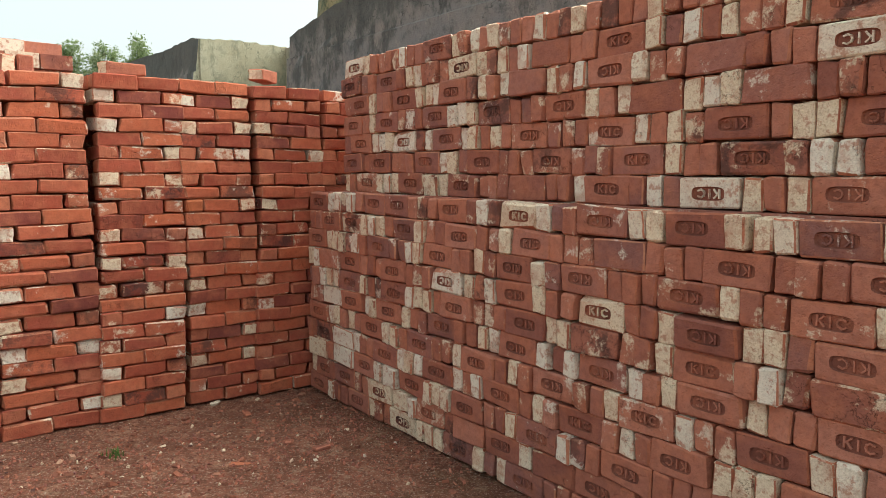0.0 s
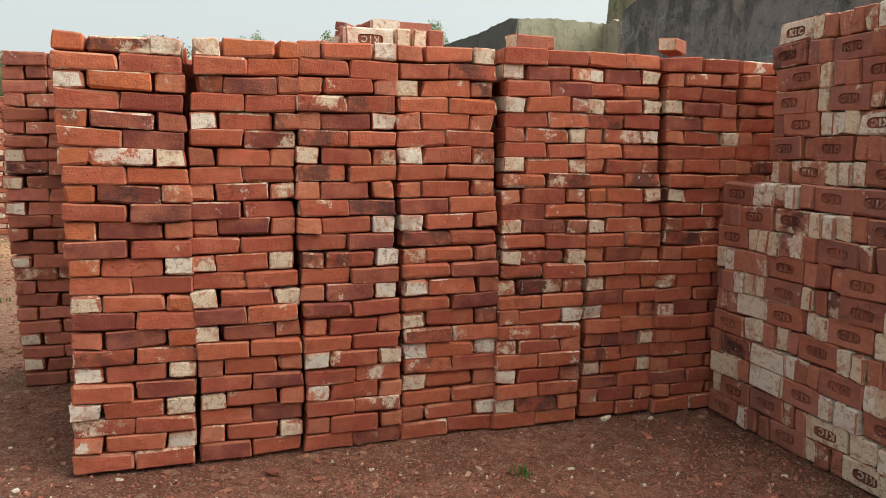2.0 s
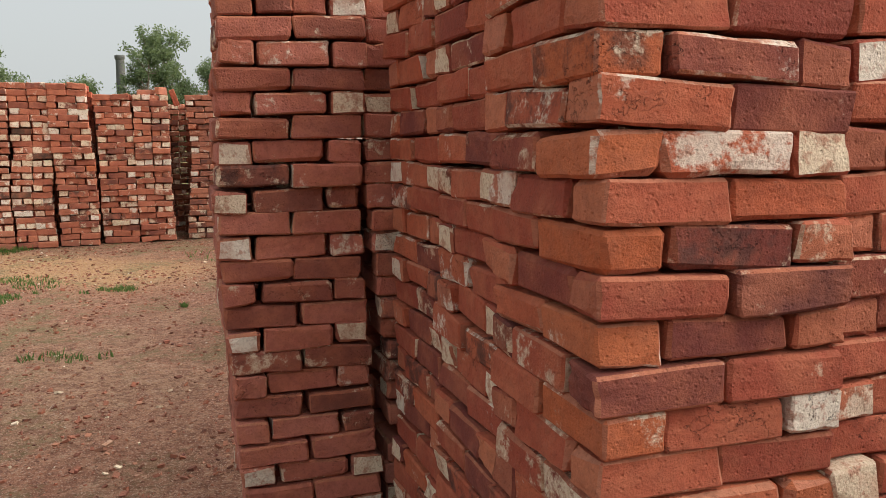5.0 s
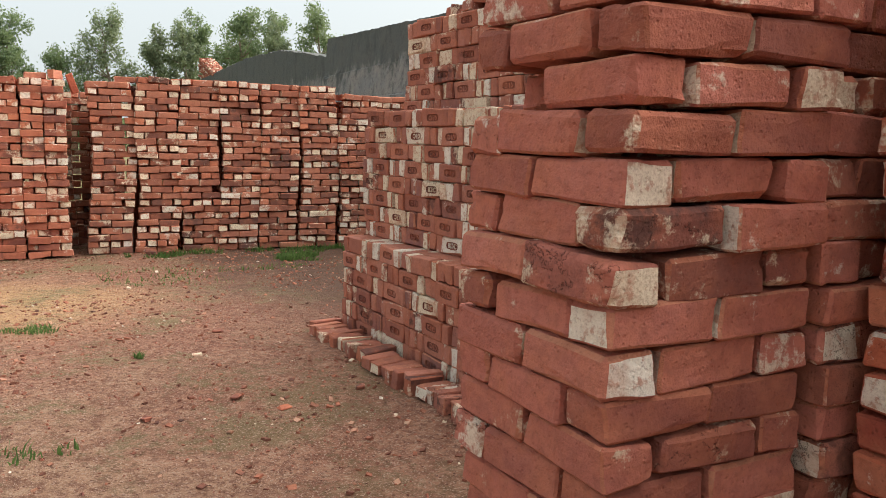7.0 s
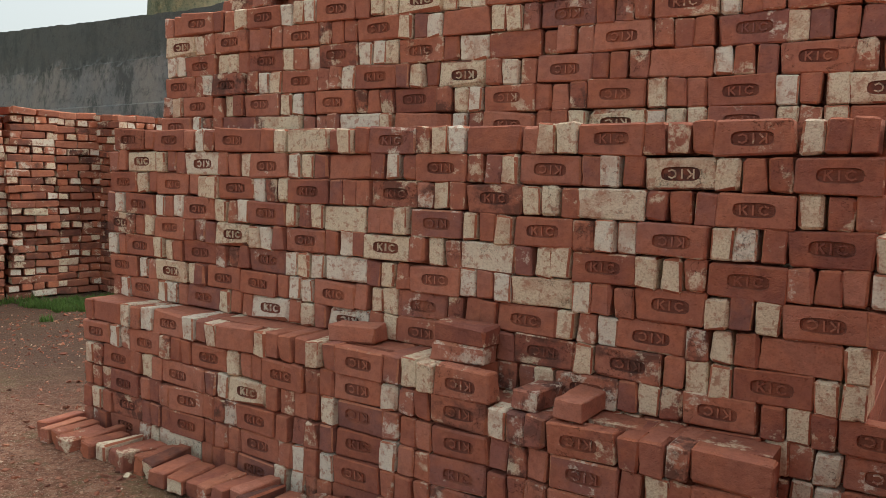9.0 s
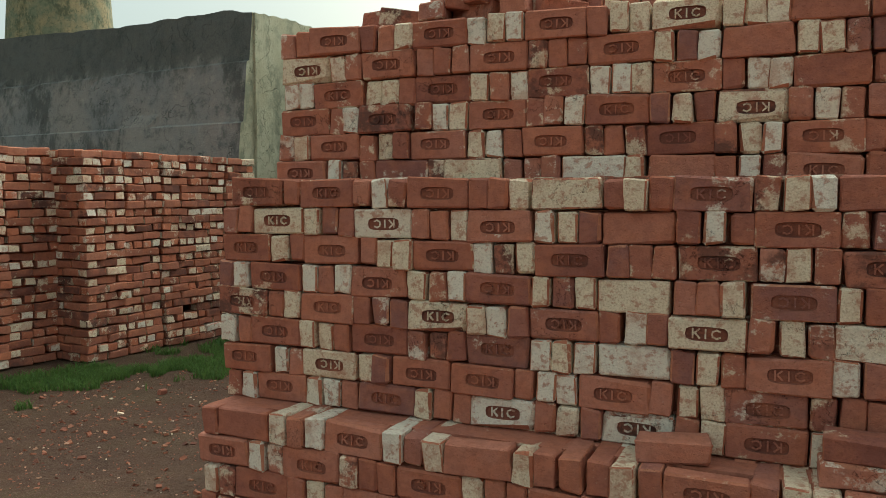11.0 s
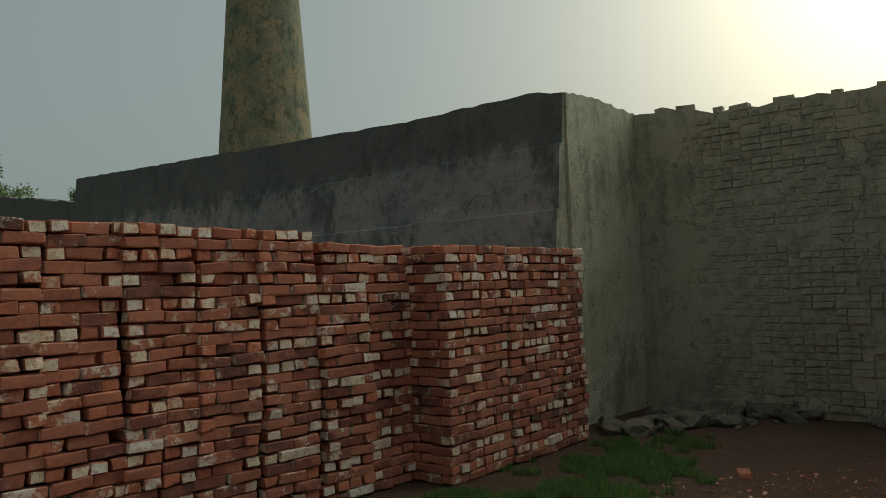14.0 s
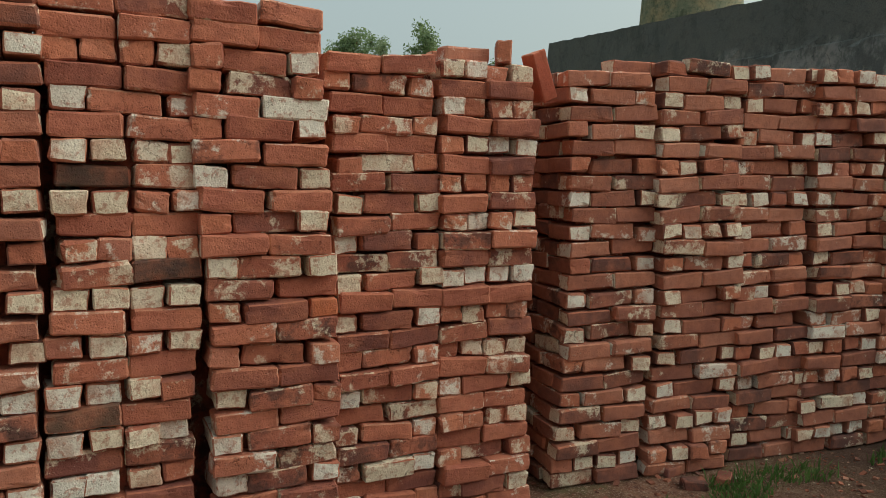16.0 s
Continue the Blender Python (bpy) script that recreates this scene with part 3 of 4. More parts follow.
def edge_stack(base, length, rows, pitch, seed, start_row=0, ragged=None, label="", group="", depth=0.5, lean=0.0, unit_scale=1.0, plan=(), pale=0.4):
    """Bricks set on edge: one long face, then three ends, moved on by half in the next row.
    plan: rows from the top; e, p red and pale ends; S, W red and pale stamped faces (s, w upside down); B, P red and pale blank faces; _ a set-back. It goes on by chance."""
    r = random.Random(seed)
    top = tagged(new("edge_brick_stack"), label, "brick stack", group)
    top.empty_display_size = 0.1
    top.matrix_world = base
    k = pitch / 0.111
    sc = Matrix.Diagonal((k * unit_scale, k, k, 1))
    el, et = EL * k * unit_scale + 0.0035, ET * k * unit_scale + 0.0032
    inner = []
    for row in range(rows):
        end = length if ragged is None else min(length, ragged(row))
        x = r.uniform(-0.014, 0.014)
        codes = list(plan[rows - 1 - row].replace(" ", "")) if rows - 1 - row < len(plan) else ["p" if r.random() < pale else "e" for _ in range(r.choice((0, 2, 3)))]
        wave = 0.006 * math.sin(row * 1.3 + seed)
        run = 0
        while x < end - 0.05:
            if codes:
                code = codes.pop(0)
            elif run >= 3:
                code = r.choice("SssS" if r.random() > 0.5 * pale + 0.1 else "BPWw")
            else:
                code = "p" if r.random() < pale else "e"
            if code == "_":
                x += 0.055
                continue
            z = pitch * (start_row + row + 0.5) + 0.012 * noise.noise((x * 1.1, start_row * 0.2 + row * 0.12, 3.3)) * min(1.0, 0.4 + row * 0.2)
            y = wave + lean * row
            if code in "ep":
                m = Matrix.Translation((x + et / 2, EL * k / 2 + y + r.uniform(-0.006, 0.006), z)) @ shake(r, 0.005, 1.3) @ END_ON
                lay(r.choice(EDGE_PALE if code == "p" else EDGE), top, m @ (HALF_TURN if r.random() < 0.5 else Matrix()) @ sc)
                x, run = x + et, run + 1
            else:
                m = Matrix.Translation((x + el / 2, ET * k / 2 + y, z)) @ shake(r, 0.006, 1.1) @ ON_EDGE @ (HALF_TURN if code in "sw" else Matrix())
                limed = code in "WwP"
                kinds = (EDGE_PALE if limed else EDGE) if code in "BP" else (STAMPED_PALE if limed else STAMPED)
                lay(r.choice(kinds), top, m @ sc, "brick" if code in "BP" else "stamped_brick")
                x, run = x + el, 0
        inner.append((Matrix.Translation((end / 2, 0.085 + (depth - 0.085) / 2 + lean * row, pitch * (start_row + row + 0.5))), (end - 0.09, depth - 0.085, pitch - 0.004)))
    z = pitch * (start_row + rows - 0.5)
    for k in range(1, int(depth / 0.23)):
        x = 0.04
        while x < end - 0.04:
            inner.append((Matrix.Translation((x, 0.23 * k + 0.115, z + 0.006)) @ shake(r, 0.004, 1.0), (ET * 0.97, EL, pitch - 0.004)))
            x += ET + 0.002
    boxes("inner_bricks", inner, (FILL_EDGE,), top)
    return top


# ---- ground and kiln ----
def hump(x, y):
    return 0.014 * noise.noise((x * 0.9, y * 0.9, 0.3)) + 0.008 * noise.noise((x * 3.1, y * 3.1, 1.7)) + 0.007 * noise.noise((x * 6.3, y * 6.3, 4.1)) + 0.016 * abs(noise.noise((x * 1.9 + 3, y * 1.3, 7.7))) - 0.011


def ground_sheet():
    near = [i * 0.07 for i in range(-110, 111)]
    tail = [8.2, 9, 10, 12, 14, 17, 21, 26, 33, 42, 55, 75, 105, 150, 230, 400, 800, 1600, 3000]
    axis = [-t for t in reversed(tail)] + near + tail
    xs, ys = [a - 5.0 for a in axis], [a + 6.0 for a in axis]
    n = len(axis)
    verts = [(x, y, hump(x, y) + (0.25 * noise.noise((x * 0.05, y * 0.05, 0)) * min(1, max(0, math.hypot(x + 5, y - 6) - 14) / 20))) for y in ys for x in xs]
    faces = [(j * n + i, j * n + i + 1, (j + 1) * n + i + 1, (j + 1) * n + i) for j in range(n - 1) for i in range(n - 1)]
    ob = new("ground", mesh_of("ground", verts, faces, (SOIL,)))
    for p in ob.data.polygons:
        p.use_smooth = True
    return tagged(ob, "bare reddish sandy soil with gravel and brick dust", "ground", kind="structure")


ground_sheet()


def rough_wall(name, p0, p1, tops, thick, material, label, ledges=(), jag=0.03, seed=0, step=0.16, batter=0.0, cap=None):
    """An upright wall from p0 to p1 (its outer foot, seen with its inside behind), tops as (share of length, height)."""
    length = math.dist(p0, p1)
    m = frame_at(p0[0], p0[1], math.degrees(math.atan2(p1[1] - p0[1], p1[0] - p0[0])))
    r = random.Random(seed)
    nx, nz = max(4, int(length / step)), 24
    verts, faces = [], []
    for i in range(nx + 1):
        u = i / nx
        for (a, ha), (b, hb) in zip(tops, tops[1:]):
            if a <= u <= b:
                h = ha + (hb - ha) * (u - a) / max(b - a, 1e-6)
                break
        h += r.uniform(-jag, jag) * (1 if 0 < i < nx else 0.2) + 0.5 * jag * noise.noise((u * length * 0.8, seed, 0))
        some = nz - 2 * len(ledges)
        zs = sorted([-0.3 + (h + 0.3) * k / some for k in range(some + 1)] + [z for w in ledges for z in (w - 0.012, w + 0.012)])
        for z in zs:
            out = -0.042 * sum(z < w + 0.03 * noise.noise((u * length * 1.3, w, seed)) for w in ledges) - batter * (h - z)
            bulge = 0.018 * noise.noise((u * length * 0.6, z * 0.7, seed)) + 0.006 * noise.noise((u * length * 3, z * 3, seed))
            verts.append((u * length, out + bulge, min(z, h)))
        verts.append((u * length, thick, zs[-1]))
        verts.append((u * length, thick, -0.3))
    k = nz + 3
    for i in range(nx):
        for j in range(k - 1):
            faces.append((i * k + j, (i + 1) * k + j, (i + 1) * k + j + 1, i * k + j + 1))
    faces.append(tuple(range(k - 1, -1, -1)))
    faces.append(tuple(range(nx * k, (nx + 1) * k)))
    ob = new(name, mesh_of(name, verts, faces, (material, cap or material), [0] * (len(faces) - 1) + [1]))
    ob.matrix_world = m
    return tagged(ob, label, "wall", kind="structure")


KX, KY = -4.44, 14.74
rough_wall("wall_kiln_long", (-11.31, 24.94), (KX, KY), ((0, 4.22), (0.45, 3.98), (0.8, 3.80), (0.965, 3.80), (1, 3.73)), 0.6, PLASTER, "long grey cement-plastered kiln wall with dark stains", ledges=(3.14, 2.40), jag=0.012, seed=3, batter=0.1, cap=LIME)
rough_wall("wall_kiln_far", (-24.0, 43.5), (-11.32, 24.96), ((0, 4.45), (0.5, 4.6), (0.76, 4.42), (1, 3.72)), 0.6, PLASTER, "lower crumbling grey kiln wall farther back", jag=0.03, seed=5)
rough_wall("wall_kiln_end", (KX + 0.03, KY - 0.02), (-2.98, 15.72), ((0, 3.73), (0.4, 3.78), (0.75, 3.74), (1, 3.72)), 0.6, LIME, "yellowed lime-plastered end wall of the kiln", jag=0.02, seed=7, step=0.08)
rough_wall("wall_kiln_side", (-3.07, 15.73), (0.6, 10.37), ((0, 3.72), (0.12, 3.71), (0.135, 3.58), (1, 3.52)), 0.5, MORTAR, "kiln wall of bare mud-mortared brick", jag=0.035, seed=9)
rough_wall("wall_kiln_high", (-2.2, 11.65), (1.6, 6.1), ((0, 3.25), (0.3, 3.55), (1, 4.0)), 0.5, PLASTER, "tall grey plastered wall behind the brick stacks", ledges=(2.95, 2.3), jag=0.02, seed=11)


def wall_bricks():
    """Worn brick courses standing a little proud of the mud mortar; the courses nearest the corner are single bricks."""
    r = random.Random(21)
    wall = bpy.data.objects["wall_kiln_side"]
    whole = [brick_mesh("brick", (0.221, 0.1, 0.072), 2000 + i, (MORTAR, MORTAR, MORTAR)) for i in range(4)]
    half = [brick_mesh("brick", (0.108, 0.1, 0.072), 2010 + i, (MORTAR, MORTAR, MORTAR)) for i in range(3)]
    items = []
    for c in range(43):
        x = 0.82 + (0.12 if c % 2 else 0.0)
        while x < 4.4:
            w = r.choice((0.225, 0.225, 0.11))
            if r.random() < 0.84:
                m = Matrix.Translation((x + w / 2, 0.036 + r.gauss(0, 0.006), 0.12 + c * 0.08)) @ pose(0, 0, 0, 0, r.gauss(0, 0.7), r.gauss(0, 0.9))
                if x < 2.4:
                    lay(r.choice(whole if w > 0.2 else half), wall, m)
                else:
                    items.append((m, (w - 0.006, 0.1, 0.072)))
            x += w + 0.006
    x = 0.1
    while x < 6.3:
        w = r.choice((0.225, 0.11, 0.225))
        if r.random() < 0.62:
            items.append((Matrix.Translation((x + w / 2, r.uniform(0.05, 0.12), (3.69 if x < 0.7 else 3.60) - 0.0125 * x + r.uniform(-0.02, 0.03))) @ pose(0, 0, 0, r.gauss(0, 4), r.gauss(0, 6), r.gauss(0, 9)), (w, 0.11, 0.075)))
        x += w + r.uniform(0.0, 0.14)
    boxes("wall_bricks", items, (MORTAR,), wall, "weathered bricks in mud mortar")


wall_bricks()


def chimney(x, y, height, r0, r1, name, label, material, seg=56):
    verts, faces = [], []
    n = 60
    for j in range(n + 1):
        z = height * j / n
        rad = r0 + (r1 - r0) * j / n
        if j > n - 3:
            rad += 0.12
        for i in range(seg):
            a = math.tau * i / seg
            d = rad + 0.03 * noise.noise((math.cos(a) * 3, math.sin(a) * 3, z * 0.8)) * rad / r0
            verts.append((x + d * math.cos(a), y + d * math.sin(a), z))
    for j in range(n):
        for i in range(seg):
            faces.append((j * seg + i, j * seg + (i + 1) % seg, (j + 1) * seg + (i + 1) % seg, (j + 1) * seg + i))
    faces.append(tuple(range(n * seg, (n + 1) * seg)))
    thing = tagged(new(name), label, "chimney")
    thing.matrix_world = pose(x, y, 0)
    cut = (n - 3) * seg
    for piece, kept in (("shaft", faces[:cut]), ("top_band", faces[cut:])):
        used = sorted({i for f in kept for i in f})
        at = {i: k for k, i in enumerate(used)}
        ob = new(piece, mesh_of(piece, [(verts[i][0] - x, verts[i][1] - y, verts[i][2]) for i in used], [tuple(at[i] for i in f) for f in kept], (material,)))
        ob.parent = thing
        for p in ob.data.polygons:
            p.use_smooth = True
    return thing


chimney(-5.95, 56.8, 34, 3.62, 1.35, "kiln_chimney", "tall tapering kiln chimney with mossy weathered render", STACK)
chimney(-80.9, 92.6, 13.2, 0.9, 0.55, "distant_chimney", "thin dark chimney far beyond the trees", PLASTER, 20)

# ---- stacks of flat bricks ----
ROW_A = "brick piles of the near row"
A_AT, A_ANG = (-3.29, 3.06), 38.5
# the front of the near row from the top down: . red, o orange, d overburnt, h lime-patched, p pale
A_PLANS = {
    0: "oop .. po. .. od. .d oh. .h o.. .d o.. d. o.p .. p.o .. .do .. p.h .. php h. h.p ..",
    1: "poo .. od. .. ... .. ... .. ..h .h ... .. h.p .. p.p d. pdh .. ... .. ph. .. ..p ..",
    2: "..p .. .h. .. ..p .. p.h .. ... hd ..p .. ..p .h .dp .. h.. .. php .h h.. .h ... ..",
    3: "..p .. p.. .. ..h .. p.. .h ... .. p.. .. h.. .. p.. .. p.. .h p.p .. p.. .. ..p ..",
    4: ".. p.h .. p.h .. h.p .. p.h .. h.. .h hd. h. p.p .. h.h .. ..p h. h.. .. p.. .. p.. ..",
    5: ".. p.p h. h.p .. hhh .. ..h .. o.h .. p.. .. ..h .. p.. .. p.. .. ..p .. p.p .. ... ..",
    6: ".. .h. .. h.. .. ..p .. h.. .. ... .. .h. .. ... h. h.. .. h.. .. ... .. h.. .. ... ..",
}
seams = [0.0, 0.50, 0.955, 1.41, 1.90, 2.37, 2.80, 3.25, 3.71]
for i, (a, b) in enumerate(zip(seams, seams[1:])):
    pillar(frame_at(*A_AT, A_ANG) @ Matrix.Translation((a, 0, 0)), b - a - 0.012, 24 if i < 4 else 25, (0.0752 + 0.0004 * i) if i < 4 else 0.0738, 40 + i, plan=A_PLANS.get(i, "").split() or None, kinds=FLAT["."] + FLAT["h"][:4] + FLAT["p"][:4], lean=(0.012, 0.02), sides="fl" if i == 0 else "f", back=0.0 if i < 1 else 0.9,
           label="tall pile of red and pale fired bricks with uneven ends", group=ROW_A, turn=1.25 if i < 2 else 1.0)
for i in (1, 2):
    pillar(frame_at(*A_AT, A_ANG) @ Matrix.Translation((0.02 + 0.03 * i, 0.475 * i, 0)), 0.452, 24, 0.0755, 60 + i, lean=(0.0, 0.01), sides="l" if i == 1 else "lb", label="tall pile of red and pale fired bricks with uneven ends", group=ROW_A, turn=1.5)

ROW_E = "brick piles of the second row"
for i in range(3):
    pillar(frame_at(-4.56, 3.93, 36.5) @ Matrix.Translation((0.045 + 0.465 * i, 0, 0)), 0.455, 25, 0.0748, 70 + i, lean=(-0.02, -0.01), sides="flb" if i == 0 else "fb",
           label="leaning pile of dark red fired bricks with gaps", group=ROW_E, turn=1.35 if i == 0 else 1.1, sway=0.03, kinds=ROSY_BRICKS)

ROW_D = "brick piles along the far row"
D_LABEL = "weathered pile of red and lime-whitened fired bricks"
D_PLANS = {
    2: ".. h. h..h .. p.h .. hhhh dh pp.h .. h.hh hd pppp .. hphp h. ppp. d. pphp .. pphh .. phph .. h.pp ..",
    3: ".. .. ..p .h. .p ..h .. p.p .. ..p .. php .. h.o .. ..h .. p.. .. p.. .h h.. .. ..p ..",
    4: ".. h.. .. hhh .. .p. .. p.p .. ..h .. p.p .. h.. .. ..h .. p.h .p h.h .. .pp .. p.. ..",
    5: "hhhp .. p.h. .. h.pp .. .... .. .hhp .. .. pppp .. .... .. .hh. .. h.p .. hhhh .. .ph .. h.p ..",
}
for i in range(4):
    pillar(frame_at(-12.19, 8.90, 40) @ Matrix.Translation((0.481 * i, 0, 0)), 0.47, 26, 0.0805, 80 + i, plan=D_PLANS.get(i, "").split() or None, fired_kinds=FLAT_AGED, heads=(0.3, 0.5, 1.0, 0.1)[i], sides="fl" if i == 0 else "f", label=D_LABEL, group=ROW_D, kinds=WEATHERED, back=0.95, sway=0.026, turn=2.3)
for i in range(2):
    pillar(frame_at(-10.745, 10.28, 38) @ Matrix.Translation((0.462 * i, 0, 0)), 0.455, 25, 0.0788, 90 + i, plan=D_PLANS[4 + i].split(), fired_kinds=FLAT_AGED, heads=(0.2, 0.8)[i], sides="f" if i == 0 else "fr", label=D_LABEL, group=ROW_D, kinds=WEATHERED, back=0.95 if i == 0 else 0.0, sway=0.022, lean=(-0.06, 0), turn=2.3)
for i in range(8):
    pillar(frame_at(-9.93, 11.0, 32) @ Matrix.Translation((0.486 * i, 0, 0)), 0.478, 26 if 1 <= i <= 5 else 25, 0.079 - 0.0002 * i, 100 + i, heads=(0.1, 0.4, 0.3, 0.7)[i % 4], sides="fl" if i == 0 else "f", label=D_LABEL, group=ROW_D, kinds=WEATHERED, back=0.95 if i else 0.0, sway=0.036, lean=(0.03 + 0.045 * math.sin(i * 1.25), 0.02), turn=2.3)
for i in range(5):
    pillar(frame_at(-6.411, 12.757, 35.8) @ Matrix.Translation((0.446 * i, 0, 0)), 0.44, 25, 0.0772, 120 + i, heads=0.35, sides="fl" if i == 0 else "fr" if i == 4 else "f", label=D_LABEL, group=ROW_D, kinds=WEATHERED, back=0.95, sway=0.016, turn=1.75)
pillar(frame_at(-9.93, 11.0, 32) @ Matrix.Translation((0.02, 0.475, 0)), 0.46, 25, 0.079, 141, sides="l", label=D_LABEL, group=ROW_D, kinds=WEATHERED)
pillar(frame_at(-10.745, 10.28, 38) @ Matrix.Translation((0.42, 0.475, 0)), 0.455, 25, 0.0788, 142, sides="r", lean=(-0.06, 0), label=D_LABEL, group=ROW_D, kinds=WEATHERED)
for x, y in ((-0.62, 1.0), (-0.2, 1.1)):
    pillar(frame_at(-9.93, 11.0, 32) @ Matrix.Translation((x, y, 0)), 0.45, 24, 0.079, 140, sides="f", label=D_LABEL, group=ROW_D, kinds=WEATHERED)
pillar(frame_at(-6.411, 12.757, 35.8) @ Matrix.Translation((0.03, 0.465, 0)), 0.452, 25, 0.077, 130, sides="l", label=D_LABEL, group=ROW_D)

# ---- stacks of stamped bricks on edge ----
B_LABEL = "stepped stack of stamped pale-red bricks set on edge"
B_LOW = """sppepesseeesepeWpeesppspppspees|eesspppespeeSeepSeeeBeeeseees|spppepeseeppseepespeseeespeeSpee|ppBSeeeseeewpepspeeWeepsppes|eepppSpeeSpppeseeesppBeepSep|eePsppspeeseeppspepspepspeeS|sppepesppeSeepSepeseepSpeespp|esPpeeSpppspepsepeSepesppp|PePspppspppseepSpeeseee|psseewpppseBspBsees|speespeewpppspepseee""".split("|")
B_HIGH = """WpeeeepeeSpepepeeepeepeeeepeeep|seeSeppeeewpepepBeeSpepepeep|espeespppsepepBpepspeeBeeew|sepseeespppseeespepBpppBeee|espppwepsppepeseeeSpepesepps|seSeeesppeseeeseeeSpeesepp|peSpppspppSeeeBeepSepewpeps""".split("|")
edge_stack(frame_at(-0.819, 4.962, -54.8), 4.2, 11, 0.111, 146, label=B_LABEL, group="tiers of the stamped brick stack", depth=1.2, unit_scale=1.04, plan=B_LOW)
edge_stack(frame_at(-0.60, 4.945, -55.4), 4.2, 7, 0.111, 150, start_row=11, label=B_LABEL, group="tiers of the stamped brick stack", depth=0.9, unit_scale=1.03, plan=B_HIGH)

C_LABEL = "stepped stack of stamped red bricks set on edge, dusted with lime"
C_LOWER, C_MID, C_HIGH = frame_at(-6.17, 8.21, -51.0), frame_at(-6.045, 8.345, -50.5), frame_at(-5.77, 8.46, -47.5)
C_LOW_ROWS = "eBpepSpepB|speSeeesp|peSepeseep|".split("|")
C_MID_ROWS = """_seSepeseepPepeSeppBeppSeees|eeWpeeweepsppeBepeseepsepew|SpeSeppspepSeeeSepeSppePeee|epspepspepspepPeepspepSepps|sepSeeeWppesepeWepePeppSppe|pesppeseeeSpppPepeSpepPpeeS|spewpesseppSeppSeeeSpepsepe|epsppeSpeeWepewepspeeesps""".split("|")
C_HIGH_ROWS = "eeseepspppseppWpppBeee|wpeseeeseeespepBppes|ppSppespepspppSeppBeee|sepsepps" + "eepSepewepes|epsepesppeseeeseppseee|speeBePeeePpBepe"
C_GROUP = "tiers of the kiln-side stack"
for i, (a, b) in enumerate(((0, 1.52), (1.522, 3.45))):
    edge_stack(C_LOWER @ Matrix.Translation((a, 0, 0)), b - a, 6, 0.114, 160 + i, label=C_LABEL, group=C_GROUP, depth=1.25, unit_scale=1.03, plan=C_LOW_ROWS if i == 0 else (), pale=0.2,
               ragged=(lambda row: 9.0) if i == 0 else (lambda row: (9, 9, 9, 9, 9, 0.92)[row]))
edge_stack(C_MID @ Matrix.Translation((1.522, 0.004, 0)), 2.18, 3, 0.110, 171, start_row=3.236, label=C_LABEL, group=C_GROUP, depth=1.0, unit_scale=1.03)
edge_stack(C_MID, 3.7, 8, 0.110, 170, start_row=6.236, label=C_LABEL, group=C_GROUP, depth=1.0, unit_scale=1.04, plan=C_MID_ROWS)
edge_stack(C_HIGH, 3.6, 6, 0.111, 180, start_row=13.865, label=C_LABEL, group=C_GROUP, depth=0.7, unit_scale=1.03, plan=C_HIGH_ROWS.split("|"))
edge_stack(C_HIGH @ Matrix.Translation((1.3, 0.16, 0)), 2.2, 1, 0.1045, 190, start_row=21.1, label=C_LABEL, group=C_GROUP, depth=0.5)


# ---- loose bricks ----
def loose_brick(m, mesh, label, group=""):
    ob = new("loose_brick", mesh)
    ob.matrix_world = m
    return tagged(ob, label, "brick", group)


rl = random.Random(5)
C_LOW = C_LOWER
# a course of bricks laid on the bare ground before the stack
x = 0.02
while x < 2.9:
    if rl.random() > 0.04:
        flat = rl.random() < 0.25
        m = C_LOW @ Matrix.Translation((x + (0.02 if flat else 0), -0.15 + rl.uniform(-0.03, 0.025), 0.022 + rl.uniform(-0.006, 0.006))) @ pose(0, 0, 0, rl.gauss(0, 2.0), rl.gauss(0, 2.0), rl.gauss(0, 4))
        loose_brick(m @ (QUARTER if flat else END_ON), rl.choice(EDGE + WEATHERED), "dusty red brick half sunk in a row on the soil", "bricks on the ground before the stack")
        x += 0.034 if flat else 0.0
    x += 0.079

LOOSE = "dusty red brick lying loose on the stack"
for x, y, z, rz, flat in ((2.30, 0.115, 0.720, 4, 1), (2.31, 0.12, 0.793, -3, 1), (2.62, 0.13, 0.607, 84, 1), (2.78, 0.12, 0.607, 90, 1), (1.78, 0.12, 0.720, 8, 1)):
    loose_brick(C_LOW @ Matrix.Translation((x, y, z)) @ pose(0, 0, 0, rl.gauss(0, 1), rl.gauss(0, 1), rz), rl.choice(EDGE), LOOSE, "loose bricks on the kiln-side stack")
C_TOP = C_HIGH
heap = []
for k in range(42):
    if k < 24:
        x, y = (0.55 + 0.05 * k + rl.uniform(-0.05, 0.05), 0.14 + 0.16 * (k % 3) + rl.uniform(-0.03, 0.03)) if k < 15 else (rl.uniform(1.45, 2.6), rl.uniform(0.28, 0.5))
        z = (2.195 if x < 1.3 else 2.299) + 0.040
    else:
        x, y, z = heap[(2 + k - 24) if k < 38 else (24 + k - 38) if k < 48 else (15 + k - 48)]
        x, y, z = x + rl.uniform(-0.03, 0.05), y + rl.uniform(-0.02, 0.04), z + 0.069
    heap.append((x, y, z))
    loose_brick(C_TOP @ Matrix.Translation((x, y, z)) @ pose(0, 0, 0, rl.gauss(0, 6), rl.gauss(0, 7), rl.uniform(0, 180)), rl.choice(EDGE), "red brick tossed on top of the stack", "tossed bricks on the kiln-side stack")
